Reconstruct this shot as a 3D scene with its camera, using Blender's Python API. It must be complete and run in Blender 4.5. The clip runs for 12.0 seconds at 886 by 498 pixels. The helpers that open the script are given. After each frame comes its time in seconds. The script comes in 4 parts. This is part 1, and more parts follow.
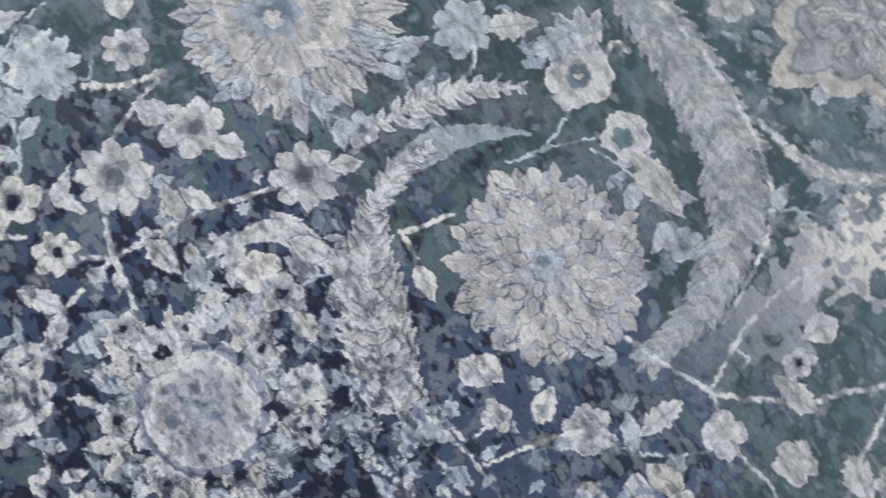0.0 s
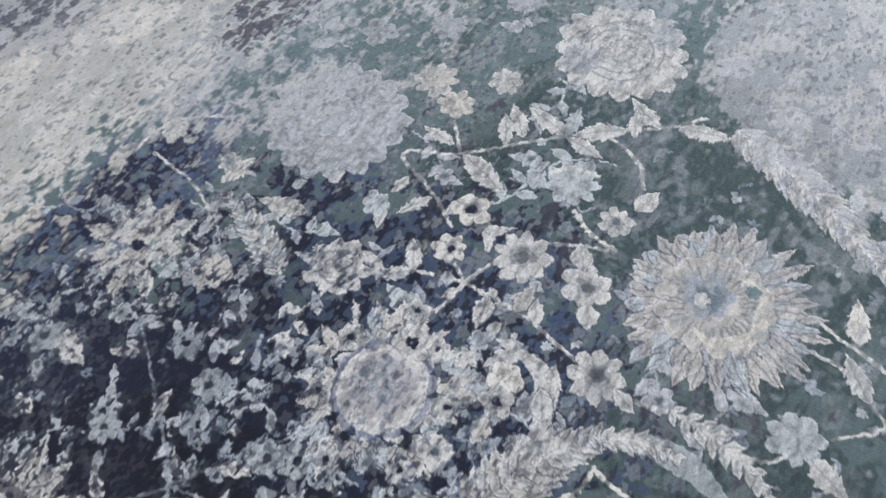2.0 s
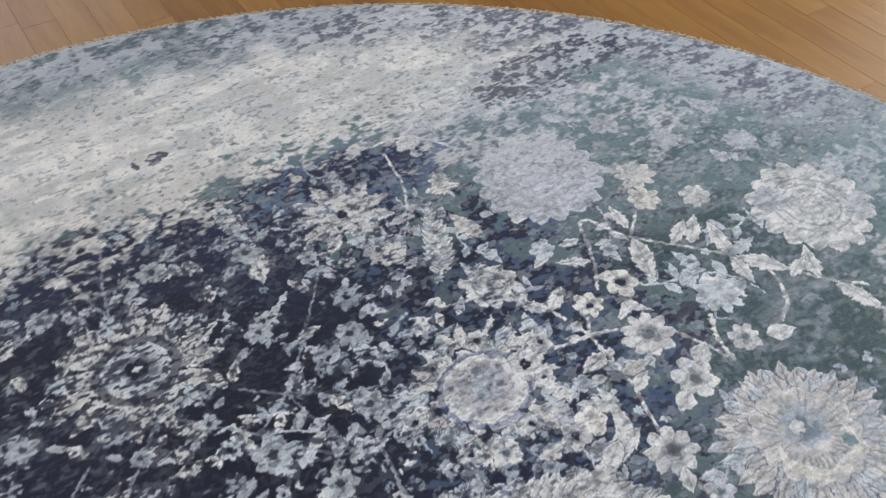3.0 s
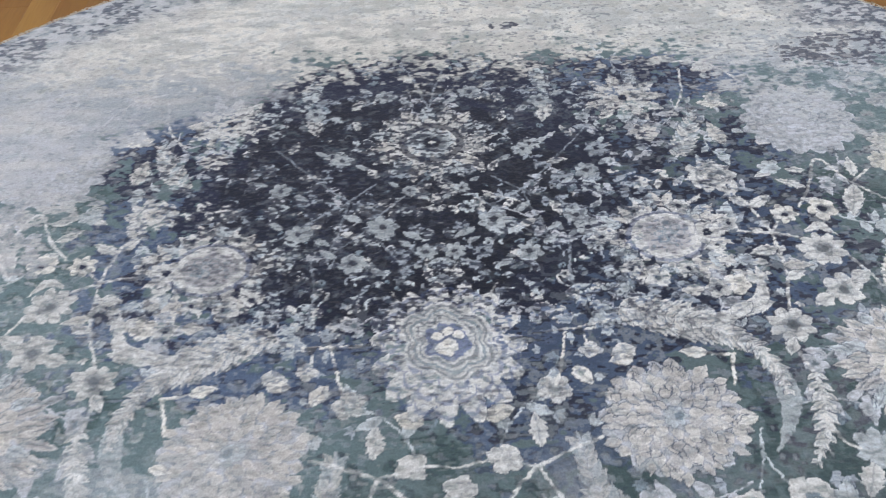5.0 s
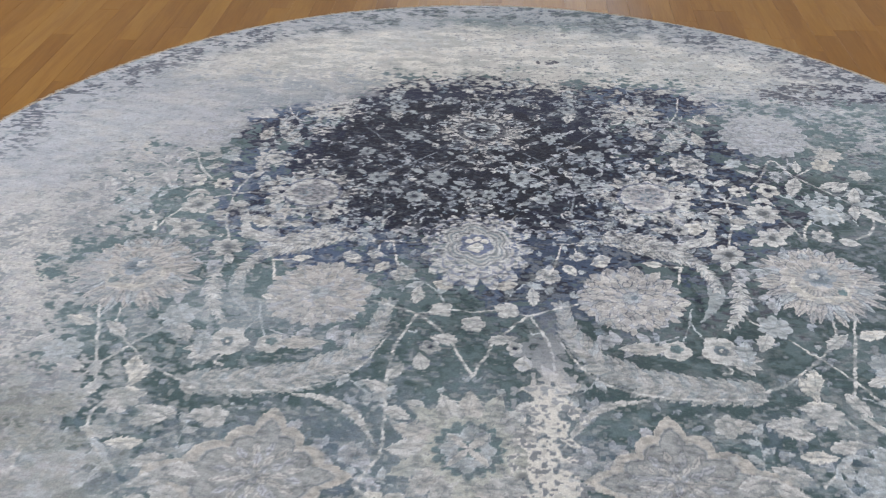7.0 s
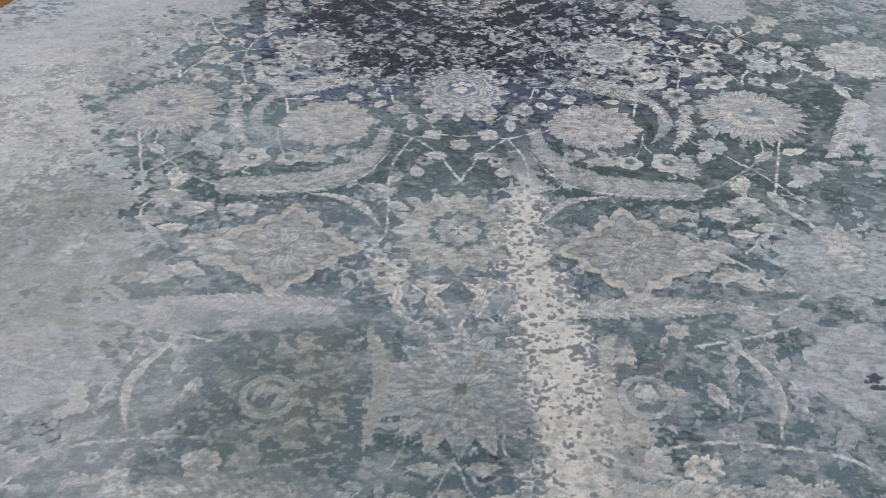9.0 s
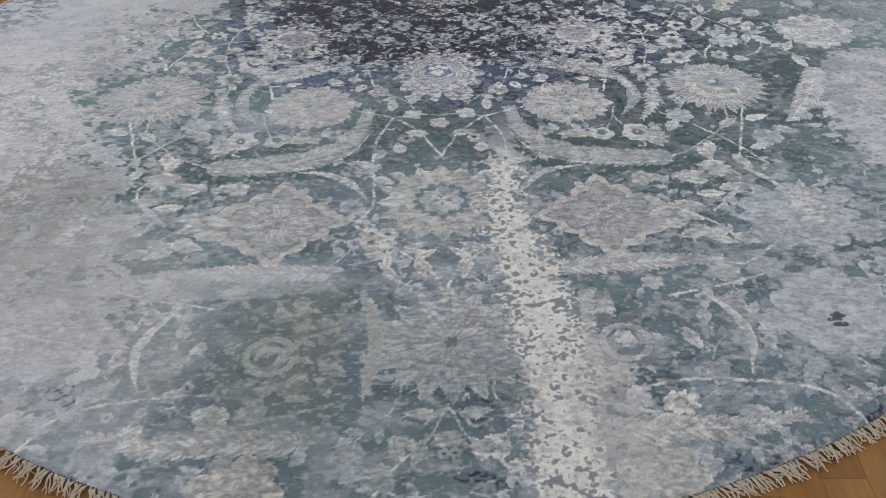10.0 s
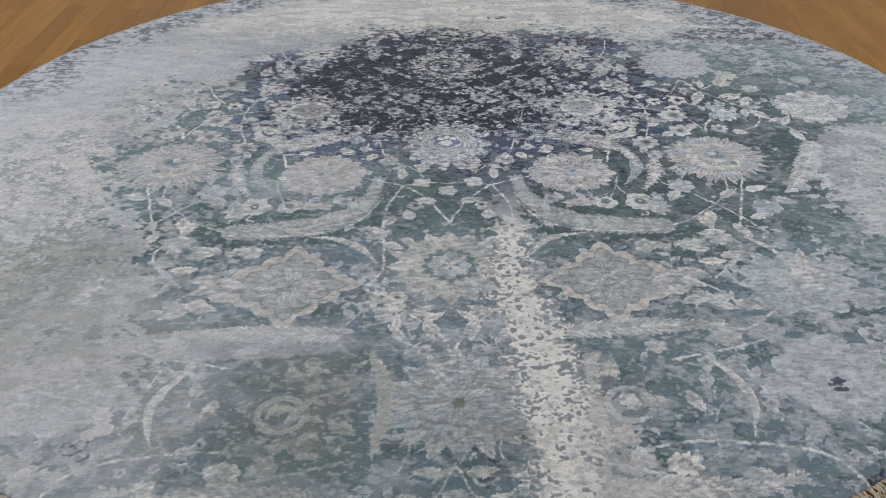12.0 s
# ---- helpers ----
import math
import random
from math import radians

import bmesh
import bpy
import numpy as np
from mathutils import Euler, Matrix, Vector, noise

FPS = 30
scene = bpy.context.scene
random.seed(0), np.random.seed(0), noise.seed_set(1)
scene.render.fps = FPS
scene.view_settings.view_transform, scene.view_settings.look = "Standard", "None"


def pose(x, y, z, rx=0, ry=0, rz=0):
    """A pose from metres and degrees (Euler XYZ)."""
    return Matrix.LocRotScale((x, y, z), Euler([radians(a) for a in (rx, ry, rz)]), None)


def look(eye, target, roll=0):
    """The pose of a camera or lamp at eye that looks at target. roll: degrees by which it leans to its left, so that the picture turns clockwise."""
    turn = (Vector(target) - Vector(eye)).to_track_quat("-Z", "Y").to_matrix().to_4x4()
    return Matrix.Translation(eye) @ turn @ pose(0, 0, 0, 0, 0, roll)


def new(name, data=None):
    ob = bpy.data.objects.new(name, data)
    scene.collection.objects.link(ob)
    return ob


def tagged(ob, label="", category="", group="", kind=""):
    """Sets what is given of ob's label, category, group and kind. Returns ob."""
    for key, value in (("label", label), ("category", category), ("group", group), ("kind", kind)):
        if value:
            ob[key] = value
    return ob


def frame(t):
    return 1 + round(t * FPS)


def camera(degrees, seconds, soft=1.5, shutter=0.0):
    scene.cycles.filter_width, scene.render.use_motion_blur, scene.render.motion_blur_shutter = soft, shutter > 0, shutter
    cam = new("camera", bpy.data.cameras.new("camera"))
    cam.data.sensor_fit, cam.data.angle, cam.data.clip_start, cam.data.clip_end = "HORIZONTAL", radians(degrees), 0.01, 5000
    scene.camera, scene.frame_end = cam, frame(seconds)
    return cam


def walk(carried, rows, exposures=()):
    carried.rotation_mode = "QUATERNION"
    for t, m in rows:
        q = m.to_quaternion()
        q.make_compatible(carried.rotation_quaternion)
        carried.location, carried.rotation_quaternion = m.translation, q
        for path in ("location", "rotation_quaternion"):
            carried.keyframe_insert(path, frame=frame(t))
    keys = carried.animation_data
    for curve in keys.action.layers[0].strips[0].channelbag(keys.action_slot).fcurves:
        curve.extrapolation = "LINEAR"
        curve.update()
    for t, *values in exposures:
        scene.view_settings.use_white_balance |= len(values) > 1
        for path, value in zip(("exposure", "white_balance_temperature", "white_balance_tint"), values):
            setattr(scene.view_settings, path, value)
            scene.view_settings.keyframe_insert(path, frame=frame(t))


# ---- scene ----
cam = camera(50.9, 12.0, soft=1.1, shutter=0.14)
PATH = [
    (0, (0.391, 0.053, 1.241), (0.561, -0.19, -0.736), 22.0),
    (0.5, (0.331, 0.068, 1.288), (0.758, -0.07, -0.661), 4.5),
    (1, (0.165, 0.031, 1.31), (1.013, 0.141, -0.498), -4.5),
    (1.5, (0.166, -0.096, 1.3), (1.054, 0.395, -0.424), -4.5),
    (2, (0.047, -0.225, 1.322), (0.939, 0.483, -0.322), -6.3),
    (2.5, (-0.105, -0.374, 1.356), (0.76, 0.574, -0.178), -3.5),
    (3, (-0.093, -0.509, 1.349), (0.658, 0.678, -0.074), -0.4),
    (3.5, (-0.076, -0.669, 1.363), (0.431, 0.634, -0.067), -0.1),
    (3.7, (-0.111, -0.745, 1.376), (0.314, 0.602, -0.039), -0.8),
    (5.3, (-0.02, -1.326, 1.412), (-0.051, 0.134, 0.046), -1.3),
    (5.5, (-0.026, -1.42, 1.436), (-0.083, 0.052, 0.083), -0.9),
    (6, (-0.068, -1.688, 1.498), (-0.082, -0.128, 0.247), 1.4),
    (6.5, (0.003, -1.886, 1.504), (-0.063, -0.264, 0.336), 1.2),
    (7, (0.057, -2.076, 1.502), (-0.06, -0.461, 0.327), 0.1),
    (7.5, (0.023, -2.281, 1.503), (-0.032, -0.672, 0.316), 0.2),
    (7.7, (0.004, -2.362, 1.495), (-0.026, -0.752, 0.309), 0.3),
    (9.3, (0.042, -2.667, 1.473), (-0.011, -1.119, 0.209), 1.3),
    (9.5, (0.036, -2.7, 1.477), (0.016, -1.146, 0.217), 1.2),
    (10, (0.026, -2.784, 1.47), (0.019, -1.219, 0.225), -0.2),
    (10.5, (0.03, -2.829, 1.474), (0.021, -1.254, 0.242), -1.1),
    (11, (0.029, -2.845, 1.487), (0.02, -1.242, 0.29), -1.0),
    (11.5, (0.019, -2.853, 1.492), (0.007, -1.213, 0.346), -0.2),
    (12, (0.014, -2.846, 1.489), (-0.001, -1.189, 0.369), 0.2),
]
EXPOSURES = [(0.0, 0.02, 6300, 13), (1.5, 0.0, 6400, 13), (3.0, 0.07, 6520, 13), (5.4, 0.18, 6400, 13), (6.5, 0.09, 6560, 13.5), (9.5, -0.14, 6580, 12.5), (12.0, -0.14, 6580, 12.5)]
walk(cam, [(t, look(eye, aim, lean)) for t, eye, aim, lean in PATH], EXPOSURES)

# ---- world, daylight and exposure ----
world = bpy.data.worlds.new("sky")
scene.world = world
world.use_nodes = True
sky = world.node_tree.nodes.new("ShaderNodeTexSky")
sky.sky_type = "NISHITA"
sky.sun_disc = False
sky.sun_elevation, sky.sun_rotation = radians(38), radians(200)
world.node_tree.links.new(sky.outputs[0], world.node_tree.nodes["Background"].inputs[0])
world.node_tree.nodes["Background"].inputs[1].default_value = 0.12

ROOM_W, ROOM_S, ROOM_N, ROOM_H = 4.2, -4.8, 4.6, 2.7


def window_light(name, x, y, z, turn, width, height, watts):
    """An area lamp in one window's opening, standing in for skylight."""
    data = bpy.data.lights.new(name, "AREA")
    data.shape, data.size, data.size_y, data.energy = "RECTANGLE", width, height, watts
    data.color = (0.90, 0.96, 1.0)
    ob = new(name, data)
    ob.matrix_world = pose(x, y, z, 90, 0, turn)
    return ob


# The lamps stand in the openings and shine into the room.
window_light("daylight_north", 0.1, ROOM_N + 0.02, 1.35, 180, 1.7, 2.2, 25)
# West, east and south are added fill lamps without a known source.
window_light("daylight_west", -ROOM_W - 0.02, 0.2, 1.45, -90, 3.2, 1.7, 112)
window_light("daylight_east", ROOM_W + 0.02, 0.2, 1.45, 90, 3.2, 1.7, 104)
window_light("daylight_south", 0.0, ROOM_S - 0.02, 1.45, 0, 3.0, 1.7, 26)


# ---- small helpers ----
def mesh_of(name, bm, material):
    me = bpy.data.meshes.new(name)
    bm.to_mesh(me)
    bm.free()
    if material:
        me.materials.append(material)
    return me


def part(name, bm, material, parent, label=""):
    ob = new(name, mesh_of(name, bm, material))
    ob.parent = parent
    return tagged(ob, label)


def box(bm, x0, x1, y0, y1, z0, z1):
    v = [bm.verts.new((x, y, z)) for z in (z0, z1) for y in (y0, y1) for x in (x0, x1)]
    for f in ((0, 2, 3, 1), (4, 5, 7, 6), (0, 1, 5, 4), (2, 6, 7, 3), (0, 4, 6, 2), (1, 3, 7, 5)):
        bm.faces.new([v[i] for i in f])
    return bm


def lin(r, g, b):
    """Linear colour from 8-bit display values."""
    return tuple(((c / 255 + 0.055) / 1.055) ** 2.4 if c > 10 else c / 255 / 12.92 for c in (r, g, b))


# ---- materials ----
def material(name):
    m = bpy.data.materials.new(name)
    m.use_nodes = True
    t = m.node_tree
    return m, t, t.nodes["Principled BSDF"]


def node(t, kind, **inputs):
    n = t.nodes.new(kind)
    for key, value in inputs.items():
        n.inputs[key.replace("_", " ")].default_value = value
    return n


def mix(t, kind, factor, a, b):
    n = t.nodes.new("ShaderNodeMix")
    n.data_type, n.blend_type = "RGBA", kind
    for socket, value in ((n.inputs[0], factor), (n.inputs[6], a), (n.inputs[7], b)):
        if hasattr(value, "is_linked"):
            t.links.new(value, socket)
        else:
            socket.default_value = value
    return n.outputs[2]


def span(t, value, a, b, c, d):
    n = node(t, "ShaderNodeMapRange", From_Min=a, From_Max=b, To_Min=c, To_Max=d)
    t.links.new(value, n.inputs[0])
    return n.outputs[0]


def stretched(t, sx, sy, sz, scale, detail=3.0, coord="Object"):
    c = t.nodes.new("ShaderNodeTexCoord")
    m = node(t, "ShaderNodeMapping", Scale=(sx, sy, sz))
    t.links.new(c.outputs[coord], m.inputs[0])
    n = node(t, "ShaderNodeTexNoise", Scale=scale, Detail=detail)
    t.links.new(m.outputs[0], n.inputs["Vector"])
    return n.outputs["Fac"]


def bump(t, b, height, strength, distance):
    n = node(t, "ShaderNodeBump", Strength=strength, Distance=distance)
    t.links.new(height, n.inputs["Height"])
    t.links.new(n.outputs[0], b.inputs["Normal"])


def pile_material():
    """Cut silk and wool pile: the knots' dye with tufts, weft rows and a soft sheen."""
    m, t, b = material("rug_pile")
    dye = t.nodes.new("ShaderNodeVertexColor")
    dye.layer_name = "dye"
    tuft = stretched(t, 1, 1, 1, 260, 2)
    rows = stretched(t, 0.5, 1, 1, 230, 2)
    worn = stretched(t, 1, 2.2, 1, 16, 4)
    c = mix(t, "MULTIPLY", 1.0, dye.outputs[0], (1, 1, 1, 1))
    grey = t.nodes.new("ShaderNodeCombineColor")
    total = node(t, "ShaderNodeMath")
    total.operation = "MULTIPLY"
    t.links.new(span(t, tuft, 0.3, 0.7, 0.87, 1.11), total.inputs[0])
    t.links.new(span(t, rows, 0.3, 0.7, 0.93, 1.06), total.inputs[1])
    again = node(t, "ShaderNodeMath")
    again.operation = "MULTIPLY"
    t.links.new(total.outputs[0], again.inputs[0])
    t.links.new(span(t, worn, 0.3, 0.7, 0.92, 1.07), again.inputs[1])
    for i in range(3):
        t.links.new(again.outputs[0], grey.inputs[i])
    t.links.new(mix(t, "MULTIPLY", 1.0, c, grey.outputs[0]), b.inputs["Base Color"])
    b.inputs["Roughness"].default_value = 0.75
    b.inputs["Specular IOR Level"].default_value = 0.25
    b.inputs["Sheen Weight"].default_value = 0.06
    b.inputs["Sheen Roughness"].default_value = 0.5
    both = node(t, "ShaderNodeMath")
    both.operation = "ADD"
    t.links.new(tuft, both.inputs[0])
    t.links.new(rows, both.inputs[1])
    bump(t, b, both.outputs[0], 0.5, 0.0025)
    return m


def oak_material():
    """Lacquered oak strips, each a little lighter, darker or redder than its neighbour."""
    m, t, b = material("oak_strip")
    info = t.nodes.new("ShaderNodeObjectInfo")
    isle = t.nodes.new("ShaderNodeNewGeometry")
    pick = node(t, "ShaderNodeMath")
    pick.operation = "ADD"
    t.links.new(info.outputs["Random"], pick.inputs[0])
    t.links.new(isle.outputs["Random Per Island"], pick.inputs[1])
    one = node(t, "ShaderNodeMath")
    one.operation = "FRACT"
    t.links.new(pick.outputs[0], one.inputs[0])
    c = t.nodes.new("ShaderNodeTexCoord")
    move = t.nodes.new("ShaderNodeVectorMath")
    move.operation = "MULTIPLY_ADD"
    joined = t.nodes.new("ShaderNodeCombineXYZ")
    for i in range(3):
        t.links.new(one.outputs[0], joined.inputs[i])
    t.links.new(joined.outputs[0], move.inputs[0])
    move.inputs[1].default_value = (37, 61, 11)
    t.links.new(c.outputs["Object"], move.inputs[2])

    def grain(scale, size, detail):
        g = node(t, "ShaderNodeMapping", Scale=scale)
        t.links.new(move.outputs[0], g.inputs[0])
        n = node(t, "ShaderNodeTexNoise", Scale=size, Detail=detail, Distortion=0.6)
        t.links.new(g.outputs[0], n.inputs["Vector"])
        return n.outputs["Fac"]

    fine, figure, cloud = grain((9, 0.5, 9), 22, 4), grain((3, 0.35, 3), 6, 3), grain((1, 0.6, 1), 3, 2)
    ramp = t.nodes.new("ShaderNodeValToRGB")
    ramp.color_ramp.elements[0].color = (0.244, 0.113, 0.025, 1)
    ramp.color_ramp.elements[1].color = (0.339, 0.179, 0.045, 1)
    for at, col in ((0.35, (0.279, 0.134, 0.030, 1)), (0.7, (0.312, 0.156, 0.037, 1))):
        ramp.color_ramp.elements.new(at).color = col
    t.links.new(one.outputs[0], ramp.inputs[0])
    col = mix(t, "MULTIPLY", span(t, figure, 0.42, 0.66, 0.0, 0.5), ramp.outputs[0], (0.62, 0.48, 0.34, 1))
    col = mix(t, "MULTIPLY", span(t, fine, 0.35, 0.75, 0.0, 0.45), col, (0.6, 0.5, 0.42, 1))
    col = mix(t, "MIX", span(t, cloud, 0.4, 0.8, 0.0, 0.3), col, (0.372, 0.201, 0.056, 1))
    t.links.new(col, b.inputs["Base Color"])
    t.links.new(span(t, cloud, 0.3, 0.7, 0.36, 0.48), b.inputs["Roughness"])
    b.inputs["Specular IOR Level"].default_value = 0.32
    bump(t, b, fine, 0.12, 0.001)
    return m


def plain_material(name, colour, rough, wear=0.06, scale=9.0):
    m, t, b = material(name)
    n = stretched(t, 1, 1, 1, scale, 4)
    f = stretched(t, 1, 1, 1, scale * 20, 2)
    dark = tuple(c * (1 - wear * 2) for c in colour)
    t.links.new(mix(t, "MIX", span(t, n, 0.3, 0.7, 0, 1), (*dark, 1), (*colour, 1)), b.inputs["Base Color"])
    b.inputs["Roughness"].default_value = rough
    bump(t, b, f, 0.2, 0.001)
    return m


PILE, OAK = pile_material(), oak_material()
PAINT = plain_material("wall_paint", (0.78, 0.76, 0.72), 0.85, 0.03)
CEILING_PAINT = plain_material("ceiling_paint", (0.82, 0.82, 0.80), 0.9, 0.02)
JOINERY = plain_material("white_joinery", (0.74, 0.74, 0.72), 0.45, 0.03)
UNDERLAY = plain_material("joint_dark", (0.27, 0.14, 0.05), 0.9, 0.2)
COTTON = plain_material("fringe_cotton", (0.60, 0.53, 0.43), 0.9, 0.16, 30.0)
BINDING = plain_material("edge_binding", (0.16, 0.18, 0.22), 0.9, 0.25, 40.0)
glass_material, _, gb = material("window_glass")
gb.inputs["Transmission Weight"].default_value, gb.inputs["Roughness"].default_value = 1.0, 0.02

# ---- room ----
def wall(name, along, at, lo, hi, hole, thick=0.18):
    """A wall along x or y, with one window's hole (centre, width, sill, head)."""
    c, w, sill, head = hole
    bm = bmesh.new()
    sign = 1 if at > 0 else -1
    a0, a1 = sorted((at, at + sign * thick))
    for u0, u1, z0, z1 in ((lo, c - w / 2, 0, ROOM_H), (c + w / 2, hi, 0, ROOM_H), (c - w / 2, c + w / 2, 0, sill), (c - w / 2, c + w / 2, head, ROOM_H)):
        if z1 - z0 > 0.01:
            box(bm, *((u0, u1, a0, a1) if along == "x" else (a0, a1, u0, u1)), z0, z1)
    return tagged(new(name, mesh_of(name, bm, PAINT)), "plain off-white painted wall with a window opening", "wall", kind="structure")


def window(name, along, at, hole):
    """A white casement with two panes, set in the outer half of its wall."""
    c, w, sill, head = hole
    sign = 1 if at > 0 else -1
    holder = tagged(new(name), "unseen white framed window with two clear panes", "window", kind="structure")
    f = 0.06

    def bar(label, u0, u1, z0, z1, deep0, deep1, mat):
        a0, a1 = sorted((at + sign * deep0, at + sign * deep1))
        bm = box(bmesh.new(), *((u0, u1, a0, a1) if along == "x" else (a0, a1, u0, u1)), z0, z1)
        return part(label, bm, mat, holder)

    bar("window_frame", c - w / 2, c - w / 2 + f, sill, head, 0.08, 0.14, JOINERY)
    bar("window_frame", c + w / 2 - f, c + w / 2, sill, head, 0.08, 0.14, JOINERY)
    bar("window_frame", c - w / 2 + f, c + w / 2 - f, sill, sill + f, 0.08, 0.14, JOINERY)
    bar("window_frame", c - w / 2 + f, c + w / 2 - f, head - f, head, 0.08, 0.14, JOINERY)
    bar("mullion", c - f / 2, c + f / 2, sill + f, head - f, 0.08, 0.14, JOINERY)
    for u0, u1 in ((c - w / 2 + f, c - f / 2), (c + f / 2, c + w / 2 - f)):
        bar("pane", u0, u1, sill + f, head - f, 0.105, 0.113, glass_material).visible_shadow = False


NORTH, WEST, EAST, SOUTH = (0.1, 1.8, 0.2, 2.4), (0.2, 3.3, 0.6, 2.3), (0.2, 3.3, 0.6, 2.3), (0.0, 3.1, 0.6, 2.3)
wall("wall_north", "x", ROOM_N, -ROOM_W - 0.18, ROOM_W + 0.18, NORTH)
wall("wall_south", "x", ROOM_S, -ROOM_W - 0.18, ROOM_W + 0.18, SOUTH)
wall("wall_west", "y", -ROOM_W, ROOM_S, ROOM_N, WEST)
wall("wall_east", "y", ROOM_W, ROOM_S, ROOM_N, EAST)
window("window_1", "x", ROOM_N, NORTH)
# These three windows are unseen, added to house the fill lamps.
window("added_window_2", "x", ROOM_S, SOUTH)
window("added_window_3", "y", -ROOM_W, WEST)
window("added_window_4", "y", ROOM_W, EAST)
bm = box(bmesh.new(), -ROOM_W - 0.18, ROOM_W + 0.18, ROOM_S - 0.18, ROOM_N + 0.18, ROOM_H, ROOM_H + 0.15)
tagged(new("ceiling", mesh_of("ceiling", bm, CEILING_PAINT)), "plain white painted ceiling", "ceiling", kind="structure")
for name, x0, x1, y0, y1 in (("baseboard_north", -ROOM_W, ROOM_W, ROOM_N - 0.016, ROOM_N), ("baseboard_south", -ROOM_W, ROOM_W, ROOM_S, ROOM_S + 0.016),
                             ("baseboard_west", -ROOM_W, -ROOM_W + 0.016, ROOM_S + 0.016, ROOM_N - 0.016), ("baseboard_east", ROOM_W - 0.016, ROOM_W, ROOM_S + 0.016, ROOM_N - 0.016)):
    tagged(new(name, mesh_of(name, box(bmesh.new(), x0, x1, y0, y1, 0.001, 0.08), JOINERY)), "white painted skirting board along the wall", "baseboard", kind="structure")

bm = box(bmesh.new(), -ROOM_W - 0.18, ROOM_W + 0.18, ROOM_S - 0.18, ROOM_N + 0.18, -0.08, -0.004)
floor = tagged(new("floor", mesh_of("floor", bm, UNDERLAY)), "honey-coloured lacquered oak strip floor, laid lengthwise", "floor", kind="structure")

# ---- rug ----
RUG_X, RUG_Y, RUG_R = 0.03, -0.01, 1.775


def rug_radius(angle):
    """The rug lies a little out of round."""
    total = RUG_R - 0.006
    for at, width, more in ((-122, 34, 0.040), (-58, 34, -0.034), (24, 30, 0.030)):
        off = (np.degrees(angle) - at + 180) % 360 - 180
        total = total + more * np.exp(-((off / width) ** 2))
    return total


rng = np.random.RandomState(7)
SIDE = 1290
REACH = RUG_R + 0.04


def knot_rows(fine0, fine1, share):
    """Rows of knots across the rug, a share of them packed closer between fine0 and fine1."""
    count = int(SIDE * share)
    before = int((SIDE - count) * (fine0 + REACH) / (2 * REACH - fine1 + fine0))
    return np.concatenate([np.linspace(-REACH, fine0, before, endpoint=False), np.linspace(fine0, fine1, count, endpoint=False), np.linspace(fine1, REACH, SIDE - count - before)])


AX, AY = knot_rows(0.0, 1.1, 0.4), knot_rows(-0.48, 0.72, 0.42)
GX, GY = np.meshgrid(AX + RUG_X, AY + RUG_Y)


def cloud(cx, cy, octaves=1):
    """Smooth noise over the rug, about 0 to 1, with cells of cx by cy metres."""
    total, weight = np.zeros((SIDE, SIDE)), 0
    for o in range(octaves):
        wx, wy = cx / 2**o, cy / 2**o
        nx, ny = int(2 * REACH / wx) + 3, int(2 * REACH / wy) + 3
        g = rng.rand(ny, nx)
        fx, fy = (AX + REACH) / wx, (AY + REACH) / wy
        ix, iy = fx.astype(int), fy.astype(int)
        tx, ty = fx - ix, fy - iy
        tx, ty = tx * tx * (3 - 2 * tx), (ty * ty * (3 - 2 * ty))[:, None]
        rows = g[:, ix] * (1 - tx) + g[:, ix + 1] * tx
        total += (rows[iy] * (1 - ty) + rows[iy + 1] * ty) * 0.6**o
        weight += 0.6**o
    return total / weight


def ramp(v, a, b):
    """Smooth rise from 0 at a to 1 at b (b may lie below a)."""
    t = np.clip((v - a) / (b - a), 0, 1)
    return t * t * (3 - 2 * t)


JAG_X = (cloud(0.0065, 0.0055) - 0.5) * 0.0050 + (cloud(0.03, 0.03) - 0.5) * 0.0045
JAG_Y = (cloud(0.0065, 0.0055) - 0.5) * 0.0046 + (cloud(0.03, 0.03) - 0.5) * 0.0045
KNOT = cloud(0.0075, 0.0062)
SPOT = cloud(0.022, 0.017, 2)
BLOT = cloud(0.06, 0.05, 2)
PATCH = cloud(0.16, 0.11, 3)
BROAD = cloud(0.45, 0.3, 3)
STREAK = cloud(0.30, 0.009, 2)

# The design hangs a little askew on the rug: p runs across it, q along it.
DET = 1 + 0.02 * 0.045
GP = (GX + 0.02 * GY) / DET
GQ = GY - 0.045 * GP
WP, WQ = GP + JAG_X, GQ + JAG_Y

NAVY, INK, BLUE = lin(38, 44, 72), lin(29, 33, 52), lin(80, 97, 140)
TEAL, DEEP, SLATE = lin(108, 128, 134), lin(78, 99, 103), lin(122, 136, 148)
PALE, WARM, COOL = lin(208, 208, 209), lin(202, 200, 199), lin(187, 194, 201)
CREAM, WHITE, SILVER = lin(207, 204, 199), lin(228, 225, 221), lin(186, 189, 198)
OLIVE, DUSK, MIST = lin(120, 126, 118), lin(122, 128, 136), lin(156, 164, 176)
GAP = lin(70, 80, 100)
HEAD, DUST = lin(196, 193, 192), lin(184, 182, 184)
# how much of the weave's drawing is kept: less on the faded side and in the lower half
KEPT = (0.30 + 0.38 * ramp(GP, -0.3, 0.12)) * (1 - 0.5 * ramp(-GQ, 0.3, 0.6))


def blend(base, colour, amount):
    a = amount[..., None]
    return base * (1 - a) + np.asarray(colour) * a


def near(p, q, rp, rq, soft=0.5):
    """1 inside an ellipse of the design, fading to 0 at its rim."""
    d = np.hypot((GP - p) / rp, (GQ - q) / rq)
    return 1 - ramp(d, 1 - soft, 1 + soft)


